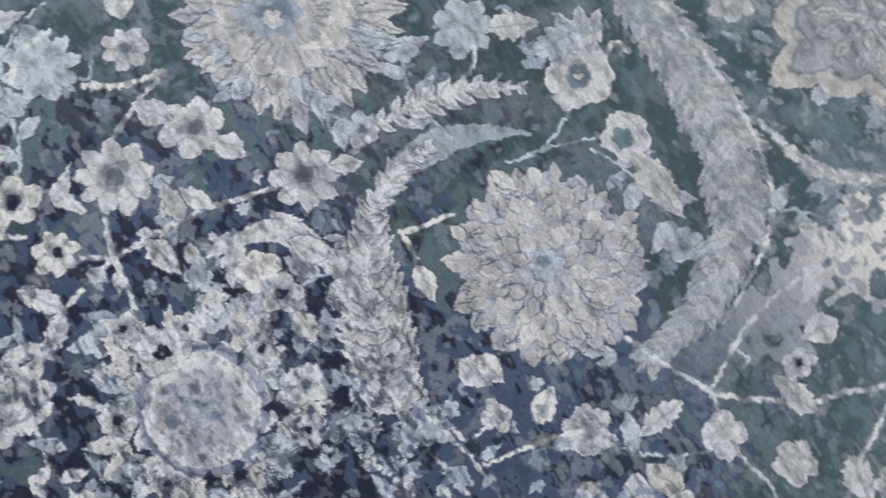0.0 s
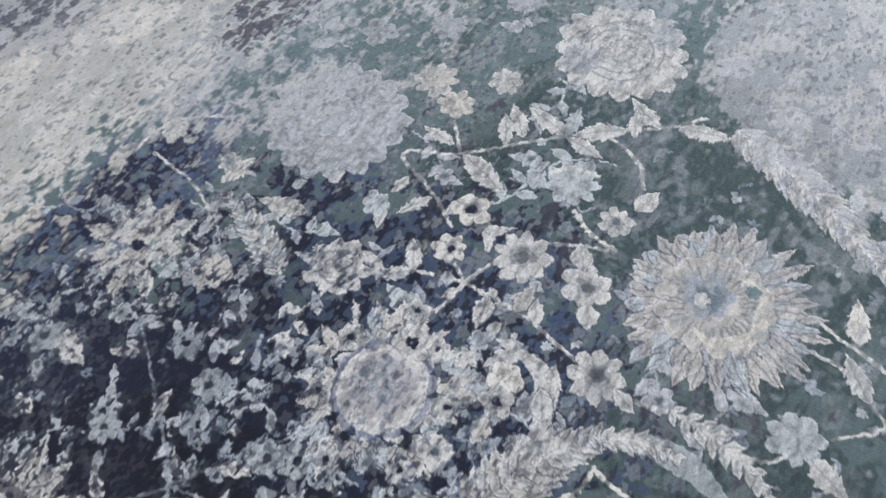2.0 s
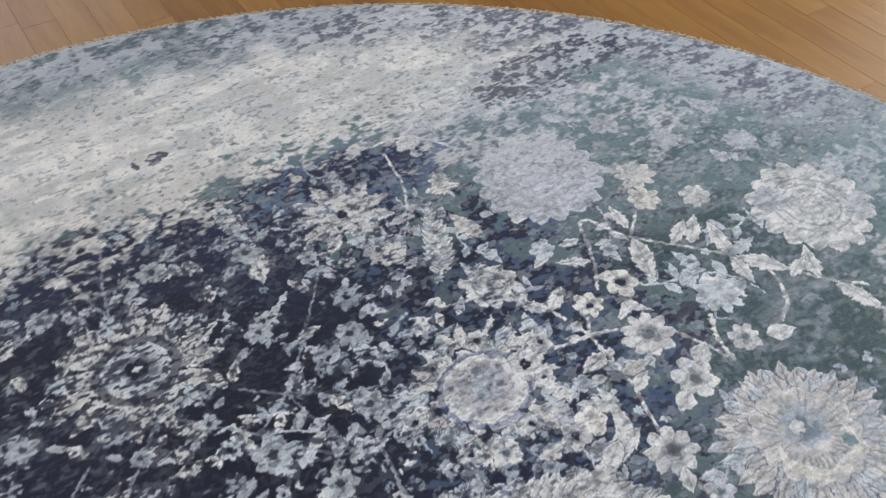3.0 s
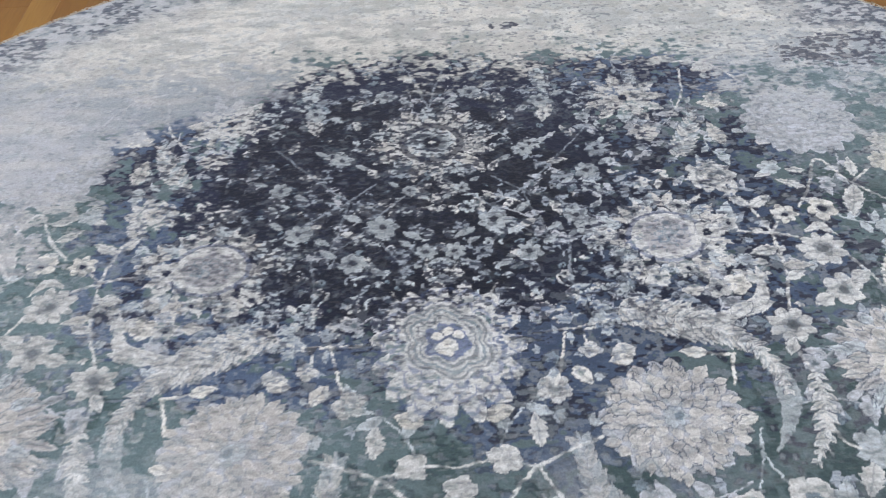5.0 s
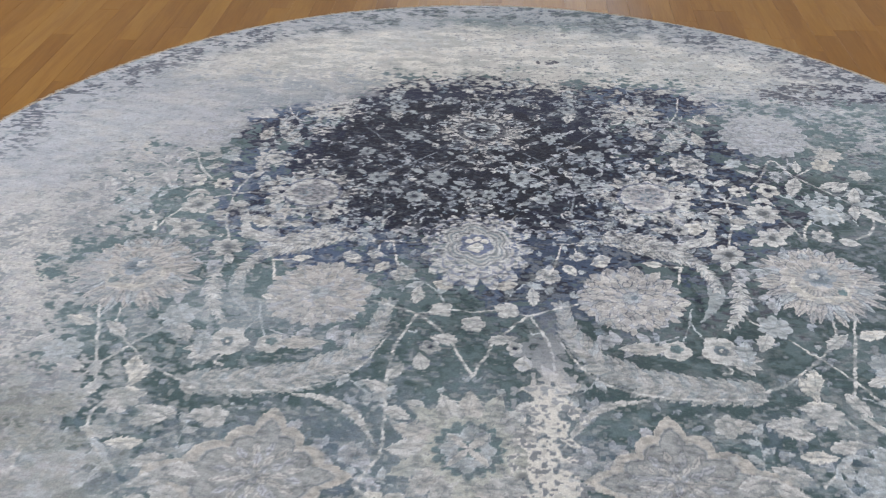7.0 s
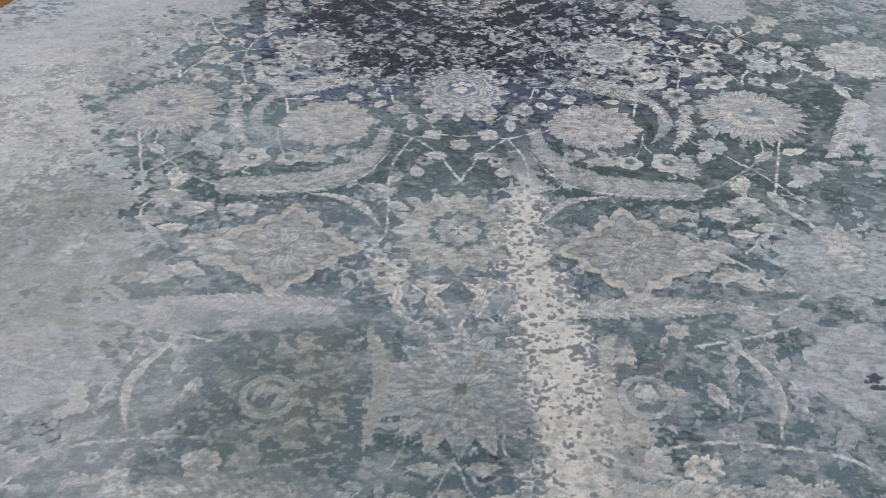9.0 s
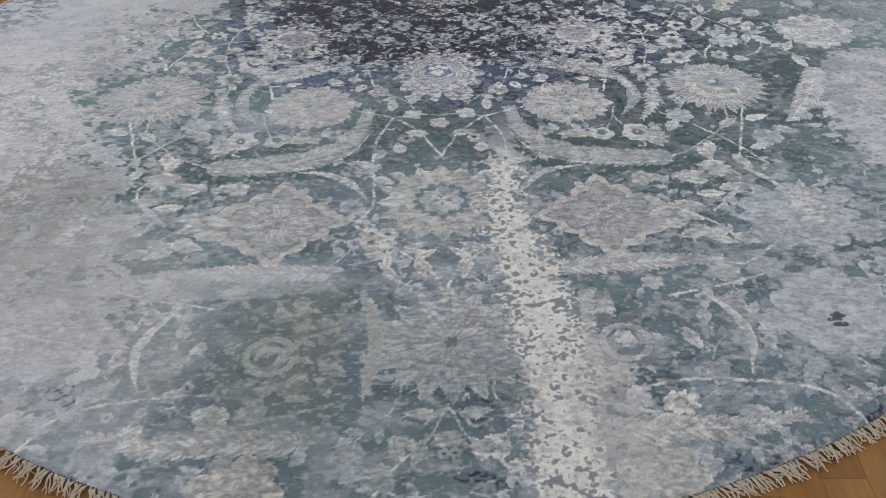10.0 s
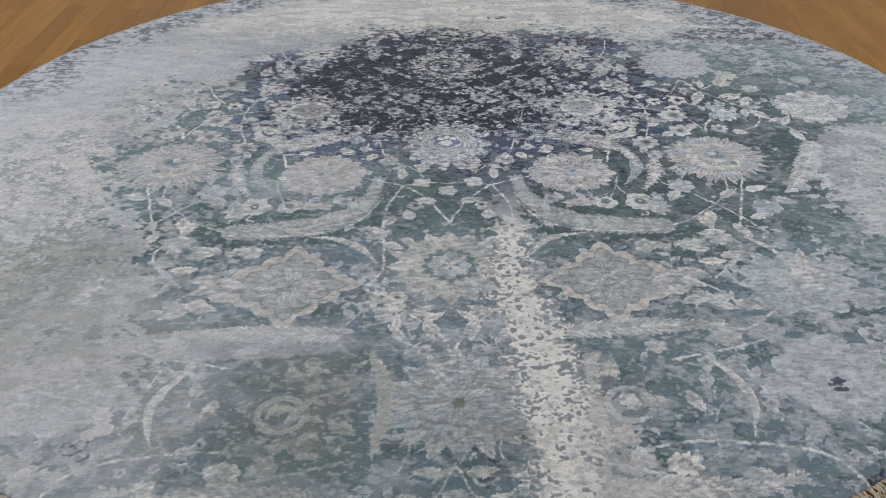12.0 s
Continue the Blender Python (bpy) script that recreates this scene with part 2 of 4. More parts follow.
# ground: teal field, slate and blue drifts, a navy heart
FLECK = cloud(0.018, 0.008, 2)
field = np.zeros((SIDE, SIDE, 3)) + np.asarray(TEAL)
field = blend(field, DEEP, ramp(PATCH * 0.7 + SPOT * 0.6 + 0.20 * near(0, -0.62, 0.9, 0.3) + 0.18 * near(0.95, 0.0, 0.4, 0.5), 0.63, 0.76))
field = blend(field, SLATE, 0.8 * ramp(BROAD + (SPOT - 0.5) * 0.7 + 0.12 * near(0, -1.35, 1.3, 0.5) + 0.15 * near(0, 0.1, 1.0, 0.25), 0.58, 0.78))
mid = np.maximum.reduce([near(0.42, 0.32, 0.45, 0.42), 0.8 * near(-0.48, 0.3, 0.3, 0.42), 0.75 * near(0.25, -0.1, 0.35, 0.25), near(0.55, 0.88, 0.3, 0.14), 0.9 * near(-0.6, 0.72, 0.25, 0.14), 1.1 * near(0.24, -0.01, 0.2, 0.16), near(-0.36, -0.02, 0.26, 0.12), near(0.1, -0.15, 0.16, 0.08), 0.9 * near(0.74, 0.2, 0.16, 0.22)])
field = blend(field, BLUE, 0.68 * ramp(mid * 0.7 + (BLOT - 0.5) * 0.8 + (SPOT - 0.5) * 0.9, 0.33, 0.46))
dark = np.maximum.reduce([1.1 * near(-0.04, 0.55, 0.5, 0.54, 0.3), 0.62 * near(0.36, 0.55, 0.36, 0.42), 0.48 * near(0.62, 0.5, 0.26, 0.4), 0.9 * near(-0.3, 0.4, 0.3, 0.34, 0.3), 0.62 * near(-0.62, 0.62, 0.24, 0.14), 0.7 * near(0.62, 0.9, 0.22, 0.09),
                          0.52 * near(0.55, 0.12, 0.3, 0.2), 0.62 * near(-0.12, 0.16, 0.2, 0.14), 0.5 * near(0.12, -0.16, 0.14, 0.1), 0.45 * near(-0.5, 0.2, 0.25, 0.2), 0.34 * near(0.6, -0.1, 0.4, 0.3), 0.5 * near(0.84, 0.24, 0.22, 0.2), 0.30 * near(0.3, 0.48, 0.9, 0.6, 0.4), 0.62 * near(0.1, 0.97, 0.6, 0.1)])
field = blend(field, NAVY, ramp(dark + (SPOT - 0.5) * 0.9 + (BLOT - 0.5) * 0.5 + (FLECK - 0.5) * 0.4, 0.46, 0.55))
field = blend(field, INK, 0.8 * ramp(near(-0.1, 0.48, 0.44, 0.42, 0.3) + (BLOT - 0.5) * 0.8, 0.55, 0.75))
around = near(0.18, 0.32, 0.95, 0.62, 0.4)
field = blend(field, NAVY, 0.85 * around * ramp(FLECK * 0.5 + SPOT * 0.5 + 0.05 * (BLOT - 0.5) + 0.02 * mid, 0.595, 0.62))
field = blend(field, MIST, 0.7 * around * (1 - 0.85 * near(-0.05, 0.52, 0.55, 0.5, 0.35)) * ramp(cloud(0.012, 0.009, 2) * 0.6 + cloud(0.03, 0.022) * 0.4, 0.60, 0.64))
field = field * (1 + 0.24 * (FLECK - 0.5) + 0.18 * (SPOT - 0.5))[..., None]

# dabs of navy dye near the lower rim
rim = np.hypot(GX - RUG_X, GY - RUG_Y)
dabs = np.maximum.reduce([near(0.93, -1.55, 0.1, 0.05), near(0.08, -1.665, 0.09, 0.028), near(0.06, -1.47, 0.028, 0.07), near(0.68, -1.66, 0.12, 0.035), 0.8 * near(0.36, -1.50, 0.05, 0.05), 0.7 * near(0.5, -1.64, 0.1, 0.05)])
field = blend(field, NAVY, ramp(dabs * (0.85 + (SPOT - 0.5) * 1.6 + (FLECK - 0.5) * 1.2), 0.5, 0.62))

low = ramp(-GQ, 0.45, 0.8)
field = blend(field, DEEP, 0.5 * low * ramp(SPOT * 0.55 + PATCH * 0.45 + 0.05 * (FLECK - 0.5), 0.50, 0.56))
core = near(0.05, 0.45, 0.95, 0.75, 0.3)
field = blend(field, COOL, 0.62 * (0.42 + 0.4 * low) * (1 - core) * (1 - 0.7 * near(-0.12, -0.65, 0.45, 0.4, 0.4)) * ramp(BLOT * 0.6 + SPOT * 0.25 + FLECK * 0.15, 0.50, 0.64))
field = blend(field, SLATE, 0.5 * low * ramp(cloud(0.05, 0.028, 2), 0.50, 0.66))
field = blend(field, BLUE, 0.18 * low * ramp(cloud(0.05, 0.03, 2) + 0.08 * near(0.6, -1.3, 0.6, 0.4), 0.62, 0.68))

field = blend(field, DEEP, 0.2 * ramp(near(0.0, -0.5, 0.75, 0.28, 0.5) + (PATCH - 0.5) * 1.2 + (SPOT - 0.5) * 0.8, 0.4, 0.75))

dye, pile_height = field.copy(), np.zeros((SIDE, SIDE))


# ---- the woven design: each motif paints its knots over a small window of the rug ----
def area(p, q, reach):
    i0, i1 = np.searchsorted(AX + RUG_X, (p - 0.02 * q - reach, p - 0.02 * q + reach))
    j0, j1 = np.searchsorted(AY + RUG_Y, (q + 0.045 * p - reach, q + 0.045 * p + reach))
    return slice(max(j0, 0), j1), slice(max(i0, 0), i1)


def knots(win, depth, colour, amount=1.0, lift=1.0, soft=0.0018, vary=0.20):
    """Dyes the knots where depth (metres inside the motif's outline) is positive."""
    a = np.clip(np.clip(depth / soft + 0.5, 0, 1) * amount, 0, 1)
    tone = 1 + vary * (KNOT[win] - 0.5) + vary * (SPOT[win] - 0.5) + 0.14 * (depth < 0.0035) - 0.04
    dye[win] = dye[win] * (1 - a[..., None]) + np.asarray(colour) * tone[..., None] * a[..., None]
    pile_height[win] = np.maximum(pile_height[win] * (1 - a * (lift <= 0)), a * lift)


def parting(win, depth, amount=1.0, width=0.0026):
    """The darker line of ground that parts a motif from its neighbours; faint where the rug is worn."""
    knots(win, depth + width, GAP, KEPT[win] * amount * (0.4 + 0.9 * ramp(SPOT[win], 0.38, 0.62)), 0.25, vary=0.1)


def local(win, p, q, turn):
    dp, dq = WP[win] - p, WQ[win] - q
    c, s = math.cos(turn), math.sin(turn)
    return dp * c + dq * s, -dp * s + dq * c


def blossom(p, q, r, n, depth, colour, turn=0.0, squash=1.0, sharp=False, amount=1.0, lift=1.0):
    """A round flower head with n petals; sharp ones end in points."""
    win = area(p, q, r * max(1, squash) * 1.3 + 0.02)
    u, v = local(win, p, q, turn)
    u = u / squash
    rho, th = np.hypot(u, v), np.arctan2(v, u)
    lobe = 1 - np.abs(np.mod(th * n / (2 * math.pi), 1) * 2 - 1) if sharp else np.abs(np.cos(th * n / 2))
    r = r * (1 + 0.30 * (SPOT[win] - 0.5) + 0.25 * (BLOT[win] - 0.5)) if r < 0.07 else r * (1 + 0.12 * (BLOT[win] - 0.5))
    if lift >= 0.8:
        parting(win, r * (1 - depth * (1 - lobe)) - rho, 0.8 * amount)
    knots(win, r * (1 - depth * (1 - lobe)) - rho, colour, amount, lift)
    return win, rho, th


def annulus(p, q, r, w, colour, squash=1.0, amount=1.0, lift=1.0):
    win = area(p, q, r * max(1, squash) + w + 0.02)
    u, v = local(win, p, q, 0)
    knots(win, w / 2 - np.abs(np.hypot(u / squash, v) - r), colour, amount, lift)


def stroke(points, width, colour, taper=0.0, amount=1.0, saw=0.0, teeth=60.0, rib=None, lift=1.0):
    """A stem, or with saw a feathered leaf, along a smooth line through the points."""
    width = width * 0.8 if width < 0.006 else width
    pts = np.asarray(points, float)
    ext = np.vstack([2 * pts[0] - pts[1], pts, 2 * pts[-1] - pts[-2]])
    line = []
    for k in range(1, len(ext) - 2):
        for f in np.linspace(0, 1, 8, endpoint=False):
            a, b, c, d = ext[k - 1 : k + 3]
            line.append(0.5 * (2 * b + (c - a) * f + (2 * a - 5 * b + 4 * c - d) * f * f + (3 * b - 3 * c + d - a) * f**3))
    line = np.array(line + [pts[-1]])
    mid, reach = (line.min(0) + line.max(0)) / 2, (line.max(0) - line.min(0)).max() / 2 + width + 0.03
    win = area(mid[0], mid[1], reach)
    P, Q = WP[win], WQ[win]
    best, side, along, run = np.full(P.shape, 9.0), np.zeros(P.shape), np.zeros(P.shape), 0.0
    length = np.hypot(*np.diff(line, axis=0).T).sum()
    for (p0, q0), (p1, q1) in zip(line[:-1], line[1:]):
        dx, dy = p1 - p0, q1 - q0
        l = math.hypot(dx, dy) + 1e-9
        t = np.clip(((P - p0) * dx + (Q - q0) * dy) / l**2, 0, 1)
        dist = np.hypot(P - p0 - t * dx, Q - q0 - t * dy)
        nearer = dist < best
        best = np.where(nearer, dist, best)
        along = np.where(nearer, run + t * l, along)
        run += l
    f = along / length
    w = width * np.clip(np.minimum(f / taper * 0.7 + 0.3, (1 - f) / taper * 0.9 + 0.1), 0.1, 1) if taper else np.full(P.shape, width)
    if saw:
        tooth = np.mod(along * teeth - best * teeth * 0.8, 1)
        w = w * (1 - saw * tooth)
    knots(win, w - best, colour, amount * (0.5 + 0.5 * ramp(SPOT[win] * 0.6 + FLECK[win] * 0.4, 0.56, 0.46)) if width < 0.006 else amount, lift)
    if saw:
        vein = np.abs(np.mod(along * teeth - best * teeth * 0.8, 1) - 0.05) * 0.02
        knots(win, np.minimum(0.0019 - vein, w - best - 0.003), DUSK, 0.55 * amount, 0.4)
    if rib is not None:
        knots(win, 0.0028 - best, rib, 0.8 * amount, 0.5)


def leaf(p, q, turn, length, width, colour=PALE, rib=DUSK, amount=1.0):
    """A pointed leaf whose stalk lies at (p, q); turn in degrees from the design's p axis."""
    a = radians(turn)
    win = area(p + math.cos(a) * length / 2, q + math.sin(a) * length / 2, length * 0.75 + 0.02)
    u, v = local(win, p, q, a)
    f = np.clip(u / length, 0, 1)
    w = width * np.sin(math.pi * f**0.8) * (1 - (0.28 if length > 0.06 else 0.08) * np.mod(f * 5, 1))
    inside = np.where((u > 0) & (u < length), w - np.abs(v), -0.01)
    if colour is not DUSK:
        parting(win, inside, amount)
    knots(win, inside, colour, amount)
    if rib is not None:
        knots(win, np.minimum(0.0016 - np.abs(v), inside - 0.003), rib, 0.6 * amount, 0.4)


def small_flower(p, q, r, n=6, colour=PALE, eye=NAVY, amount=1.0):
    turn = rng.rand() * 6
    win, rho, th = blossom(p, q, r, n, 0.3, colour, turn=turn, amount=amount)
    if r > 0.02:
        cut = np.abs(np.mod(th * n / (2 * math.pi), 1) - 0.5) * 2 * math.pi / n * rho
        knots(win, np.where((rho > 0.35 * r) & (rho < 0.9 * r), 0.0016 - cut, -1), DUSK, 0.4 * amount, 0.5)
    if eye is not None:
        blossom(p, q, r * 0.45, 5, 0.2, DUSK, amount=0.6 * amount, lift=0.6)
        blossom(p, q, r * 0.26, 4, 0.1, eye, amount=amount, lift=0.0)


def feather(points, width, colour, count, rib=PALE, amount=1.0):
    """A feathered leaf: leaflets on both sides of a curved rib."""
    pts = np.asarray(points, float)
    steps = np.hypot(*np.diff(pts, axis=0).T)
    run = np.concatenate([[0], np.cumsum(steps)])
    stroke(points, width * 0.42, colour, taper=0.3, amount=0.9 * amount)
    for k in range(count):
        f = k / (count - 1)
        at = f * run[-1] * 0.94
        i = min(np.searchsorted(run, at, side="right") - 1, len(steps) - 1)
        c = pts[i] + (pts[i + 1] - pts[i]) * (at - run[i]) / steps[i]
        d = math.degrees(math.atan2(*(pts[i + 1] - pts[i])[::-1]))
        size = width * (0.55 + 0.45 * math.sin(math.pi * min(1, 0.15 + f * 0.95)))
        for side in (1, -1):
            leaf(c[0], c[1], d + side * (52 - 20 * f), size * 1.35, size * 0.30, (colour, PALE, WARM)[(k * 2 + side) % 3], SLATE, amount)
    stroke(points, 0.0032, rib, amount=0.8 * amount)


def scales(win, rho, th, r, rows, count, line, amount=0.7):
    """Overlapping petals in rings, as on a peony head."""
    k = np.floor(rho / r * rows)
    s = rho / r * rows - k
    t = np.mod(th * count * (0.35 + 0.65 * (k + 1) / rows) / (2 * math.pi) + 0.5 * np.mod(k, 2) + SPOT[win] * 0.5, 1)
    arc = np.sqrt(np.clip(1 - (2 * t - 1) ** 2, 0, 1))
    gap = np.abs(s - arc * 0.85)
    knots(win, np.where(rho < r, 0.16 - gap, -1) * 0.012, line, amount, 0.5)


def peony(s, p, q, r):
    """The round flower between the feathered leaves."""
    blossom(s * p, q, r * 0.98, 19, 0.14, SILVER, squash=1.04)
    for ring, count in ((0.80, 31), (0.68, 29), (0.56, 26), (0.44, 22), (0.32, 16), (0.19, 10)):
        for k in range(count):
            a = 2 * math.pi * (k + rng.rand() * 0.5) / count
            d = r * ring * rng.uniform(0.9, 1.08)
            leaf(s * p + math.cos(a) * d * 1.04, q + math.sin(a) * d, math.degrees(a) + rng.uniform(-25, 25), r * rng.uniform(0.18, 0.27), r * rng.uniform(0.055, 0.095), (HEAD, WARM, DUST, HEAD)[rng.randint(4)], None)
    blossom(s * p, q, r * 0.17, 7, 0.25, COOL)
    blossom(s * (p + r * 0.06), q, r * 0.07, 5, 0.2, SLATE, lift=0.5)


def thistle(s, p, q, r):
    """The large palmette: spiky petals fanning from its stem, a cream crescent and a teal eye."""
    blossom(s * p, q, r * 0.84, 24, 0.12, SILVER)
    for ring, count, width in ((0.64, 30, 0.075), (0.52, 24, 0.08)):
        for k in range(count):
            a = 2 * math.pi * (k + 0.5 * (ring < 0.6)) / count
            down = 0.5 - 0.5 * math.sin(a)
            size = r * (0.20 + 0.28 * down) * (0.75 + 0.5 * rng.rand())
            leaf(s * p + math.cos(a) * r * ring, q + math.sin(a) * r * ring, math.degrees(a) + rng.uniform(-10, 10), size, r * width, (HEAD, DUST, COOL, HEAD)[k % 4], GAP)
    blossom(s * p, q, r * 0.58, 14, 0.12, HEAD)
    for k in range(34):
        a = 2 * math.pi * (k + rng.rand() * 0.5) / 34
        leaf(s * p + math.cos(a) * r * 0.24, q + math.sin(a) * r * 0.24, math.degrees(a) + rng.uniform(-8, 8), r * rng.uniform(0.16, 0.40), r * 0.013, DUSK, None, 0.8)
    bow = [(s * (p + math.cos(a) * r * d), q - 0.006 + math.sin(a) * r * d) for a, d in ((2.9, 0.36), (3.4, 0.42), (3.9, 0.40), (4.4, 0.46), (4.9, 0.42), (5.4, 0.47), (5.9, 0.42), (6.4, 0.40))]
    stroke(bow, r * 0.068, CREAM, taper=0.25)
    blossom(s * (p + r * 0.04), q + r * 0.06, r * 0.26, 6, 0.25, MIST, lift=0.7)
    blossom(s * (p + r * 0.04), q + r * 0.05, r * 0.16, 5, 0.3, SLATE, lift=0.4)
    blossom(s * (p - r * 0.02), q + r * 0.12, r * 0.09, 5, 0.3, PALE)
    blossom(s * (p + r * 0.30), q - r * 0.28, r * 0.08, 5, 0.2, TEAL, lift=0.2)


def ring_flower(s, p, q, r):
    """A lacy blossom round a pale disc with a blue ring and a beaded heart."""
    for k in range(20):
        a = k * 2 * math.pi / 20 + 0.2
        d = r * (0.86 + 0.14 * math.sin(5 * a))
        for spread in (-24, 24):
            leaf(s * (p + math.cos(a) * d * 0.72), q + math.sin(a) * d * 0.66, (math.degrees(a) + spread) if s > 0 else 180 - math.degrees(a) - spread, r * 0.42, r * 0.085, (PALE, WARM, COOL)[k % 3], None)
        if k % 3 == 0:
            small_flower(s * (p + math.cos(a) * d), q + math.sin(a) * d * 0.9, r * 0.15, 5, PALE, NAVY)
    blossom(s * p, q, r * 0.62, 13, 0.2, PALE)
    annulus(s * p, q, r * 0.50, r * 0.085, BLUE, squash=1.08, amount=0.55, lift=0.2)
    annulus(s * (p - r * 0.05), q - r * 0.04, r * 0.54, r * 0.04, NAVY, squash=1.06, amount=0.6, lift=0.1)
    annulus(s * p, q, r * 0.44, r * 0.075, PALE, squash=1.08)
    for k in range(11):
        a = k * 0.571
        leaf(s * p + math.cos(a) * r * 0.60, q + math.sin(a) * r * 0.56, math.degrees(a) + 30, r * rng.uniform(0.06, 0.2), r * 0.06, (PALE, WARM)[k % 2], None)
    blossom(s * p, q, r * 0.39, 8, 0.16, lin(180, 179, 185), squash=1.06, lift=0.7)
    for k in range(16):
        a, d = rng.uniform(0, 6.28), r * rng.uniform(0.08, 0.34)
        leaf(s * p + math.cos(a) * d, q + math.sin(a) * d, rng.uniform(0, 360), r * 0.09, r * 0.028, (DUSK, SLATE)[k % 2], None, 0.7)
    for k in range(8):
        a = k * 0.785
        d = r * (0.15 if k < 7 else 0)
        annulus(s * (p + r * 0.06) + math.cos(a) * d, q + r * 0.05 + math.sin(a) * d, r * 0.062, r * 0.022, SLATE, amount=0.7, lift=0.4)
    for k in range(9):
        a = k * 0.698 + 0.3
        leaf(s * p + math.cos(a) * r * 0.28, q + math.sin(a) * r * 0.28, math.degrees(a), r * 0.09, r * 0.02, DUSK, None, 0.6)
    blossom(s * (p + r * 0.62), q, r * 0.22, 6, 0.2, PALE)
    blossom(s * (p + r * 0.60), q, r * 0.07, 5, 0.2, NAVY, lift=0)


def lotus(p, q):
    """The middle medallion: a wide lotus blossom."""
    win, rho, th = blossom(p, q - 0.02, 0.185, 15, 0.26, PALE, squash=0.84)
    scales(win, rho, th, 0.17, 5, 18, BLUE, 0.6)


def shield(p, q):
    """The lotus's heart: nested outlines round a white drop."""
    for k, (r, c) in enumerate(((0.112, PALE), (0.104, DUSK), (0.097, PALE), (0.088, SLATE), (0.081, PALE), (0.072, DUSK), (0.065, PALE), (0.055, BLUE))):
        blossom(p, q, r, 6, 0.16, c, turn=math.pi / 6, squash=0.84, lift=0.75 - 0.09 * k, amount=0.8)
    blossom(p, q - 0.014, 0.024, 4, 0.12, WHITE)
    for dp, dq in ((0, 0.026), (-0.022, 0.016), (0.022, 0.016)):
        blossom(p + dp, q + dq, 0.012, 4, 0.1, WHITE)


def eyed_rosette(p, q, r):
    """The ragged rosette in the navy heart, with a dark ring and eye."""
    for k in range(16):
        a = k * math.pi / 8
        leaf(p + math.cos(a) * r * 0.5, q + math.sin(a) * r * 0.5, math.degrees(a) + 8, r * 0.58, r * 0.15, (PALE, COOL, WARM)[k % 3], NAVY)
    blossom(p, q, r * 0.70, 16, 0.2, PALE)
    annulus(p, q, r * 0.50, r * 0.06, NAVY, amount=0.7, lift=0)
    blossom(p, q, r * 0.42, 10, 0.25, COOL)
    blossom(p, q, r * 0.24, 8, 0.3, DUSK)
    blossom(p, q, r * 0.15, 6, 0.2, INK, lift=0)
    blossom(p, q, r * 0.06, 4, 0.2, PALE)


def cartouche(s, p, q):
    """A lozenge with a scalloped cream border, pointing outwards."""
    win = area(s * p, q, 0.24)
    u, v = local(win, s * p, q, 0)
    u = u * s
    th = np.arctan2(v, u)
    scallop = 0.022 * np.abs(np.cos(th * 6)) ** 0.8 + 0.012 * np.abs(np.cos(th * 2)) ** 4
    shape = np.where(u > 0, np.abs(u) / 0.205, (np.abs(u) / 0.155) ** 1.15) + (np.abs(v) / 0.150) ** 1.05
    d = 0.115 * (1 - shape) + scallop
    parting(win, d)
    knots(win, d, lin(202, 198, 194))
    knots(win, d - 0.026, lin(172, 175, 178), lift=0.8)
    knots(win, np.minimum(d - 0.026, 0.003 - np.abs(d - 0.032)), DUSK, 0.8, 0.5)
    for ring, count, size in ((0.050, 16, 0.042), (0.026, 11, 0.034), (0.006, 7, 0.026)):
        for k in range(count):
            a = 2 * math.pi * (k + 0.5 * (ring > 0.03)) / count
            leaf(s * p + math.cos(a) * ring * 1.15, q + math.sin(a) * ring, math.degrees(a), size, 0.0085, (WARM, SILVER)[k % 2], DUSK)
    blossom(s * p, q, 0.010, 6, 0.3, DUSK, amount=0.8)


def fan(p, q, r, petals, body, core):
    """A palmette: loose petals round a ring and a heart."""
    for k in range(petals):
        a = 2 * math.pi * k / petals
        leaf(p + math.cos(a) * r * 0.42, q + math.sin(a) * r * 0.42, math.degrees(a), r * 0.62, r * 0.2, (body, WARM, PALE)[k % 3], DUSK)
    blossom(p, q, r * 0.58, petals, 0.16, body)
    blossom(p, q, r * 0.47, petals, 0.2, core, lift=0.3)
    blossom(p, q, r * 0.36, 8, 0.25, COOL)
    blossom(p, q, r * 0.16, 6, 0.3, core, lift=0.3)
    for k in range(4):
        leaf(p, q, 45 + 90 * k, r * 0.4, r * 0.06, WARM, None)


def spiral(s, p, q, r):
    pts = [(s * (p + math.cos(a) * r * a / 11), q + math.sin(a) * r * a / 11) for a in (1, 2.2, 3.4, 4.6, 5.8, 7, 8.2, 9.4, 10.6, 11.8)]
    stroke(pts, 0.007, COOL)


# lace of small sprigs over the whole field, alike on both halves, thickest in the navy heart
def sprigs(count, pmax, q0, q1, sizes, colours, eye):
    for _ in range(count):
        p, q, kind, turn = rng.uniform(0.0, pmax), rng.uniform(q0, q1), rng.rand(), rng.uniform(0, 360)
        size, colour = rng.uniform(*sizes), colours[rng.randint(len(colours))]
        for s in (1, -1):
            if kind < 0.34:
                small_flower(s * p, q, size * 0.62, 5 + int(kind * 9) % 3, colour, eye if kind < 0.2 else None)
            elif kind < 0.8:
                for k in range(1 + int(kind * 30) % 3):
                    leaf(s * p, q, (turn + 48 * k) if s > 0 else 180 - turn - 48 * k, size * (1.5 - 0.2 * k), size * 0.32, colour, None)
            else:
                a = radians(turn)
                stroke([(s * p, q), (s * (p + math.cos(a) * size), q + math.sin(a) * size), (s * (p + math.cos(a + 0.8) * size * 1.9), q + math.sin(a + 0.8) * size * 1.9)], 0.0038, colour)


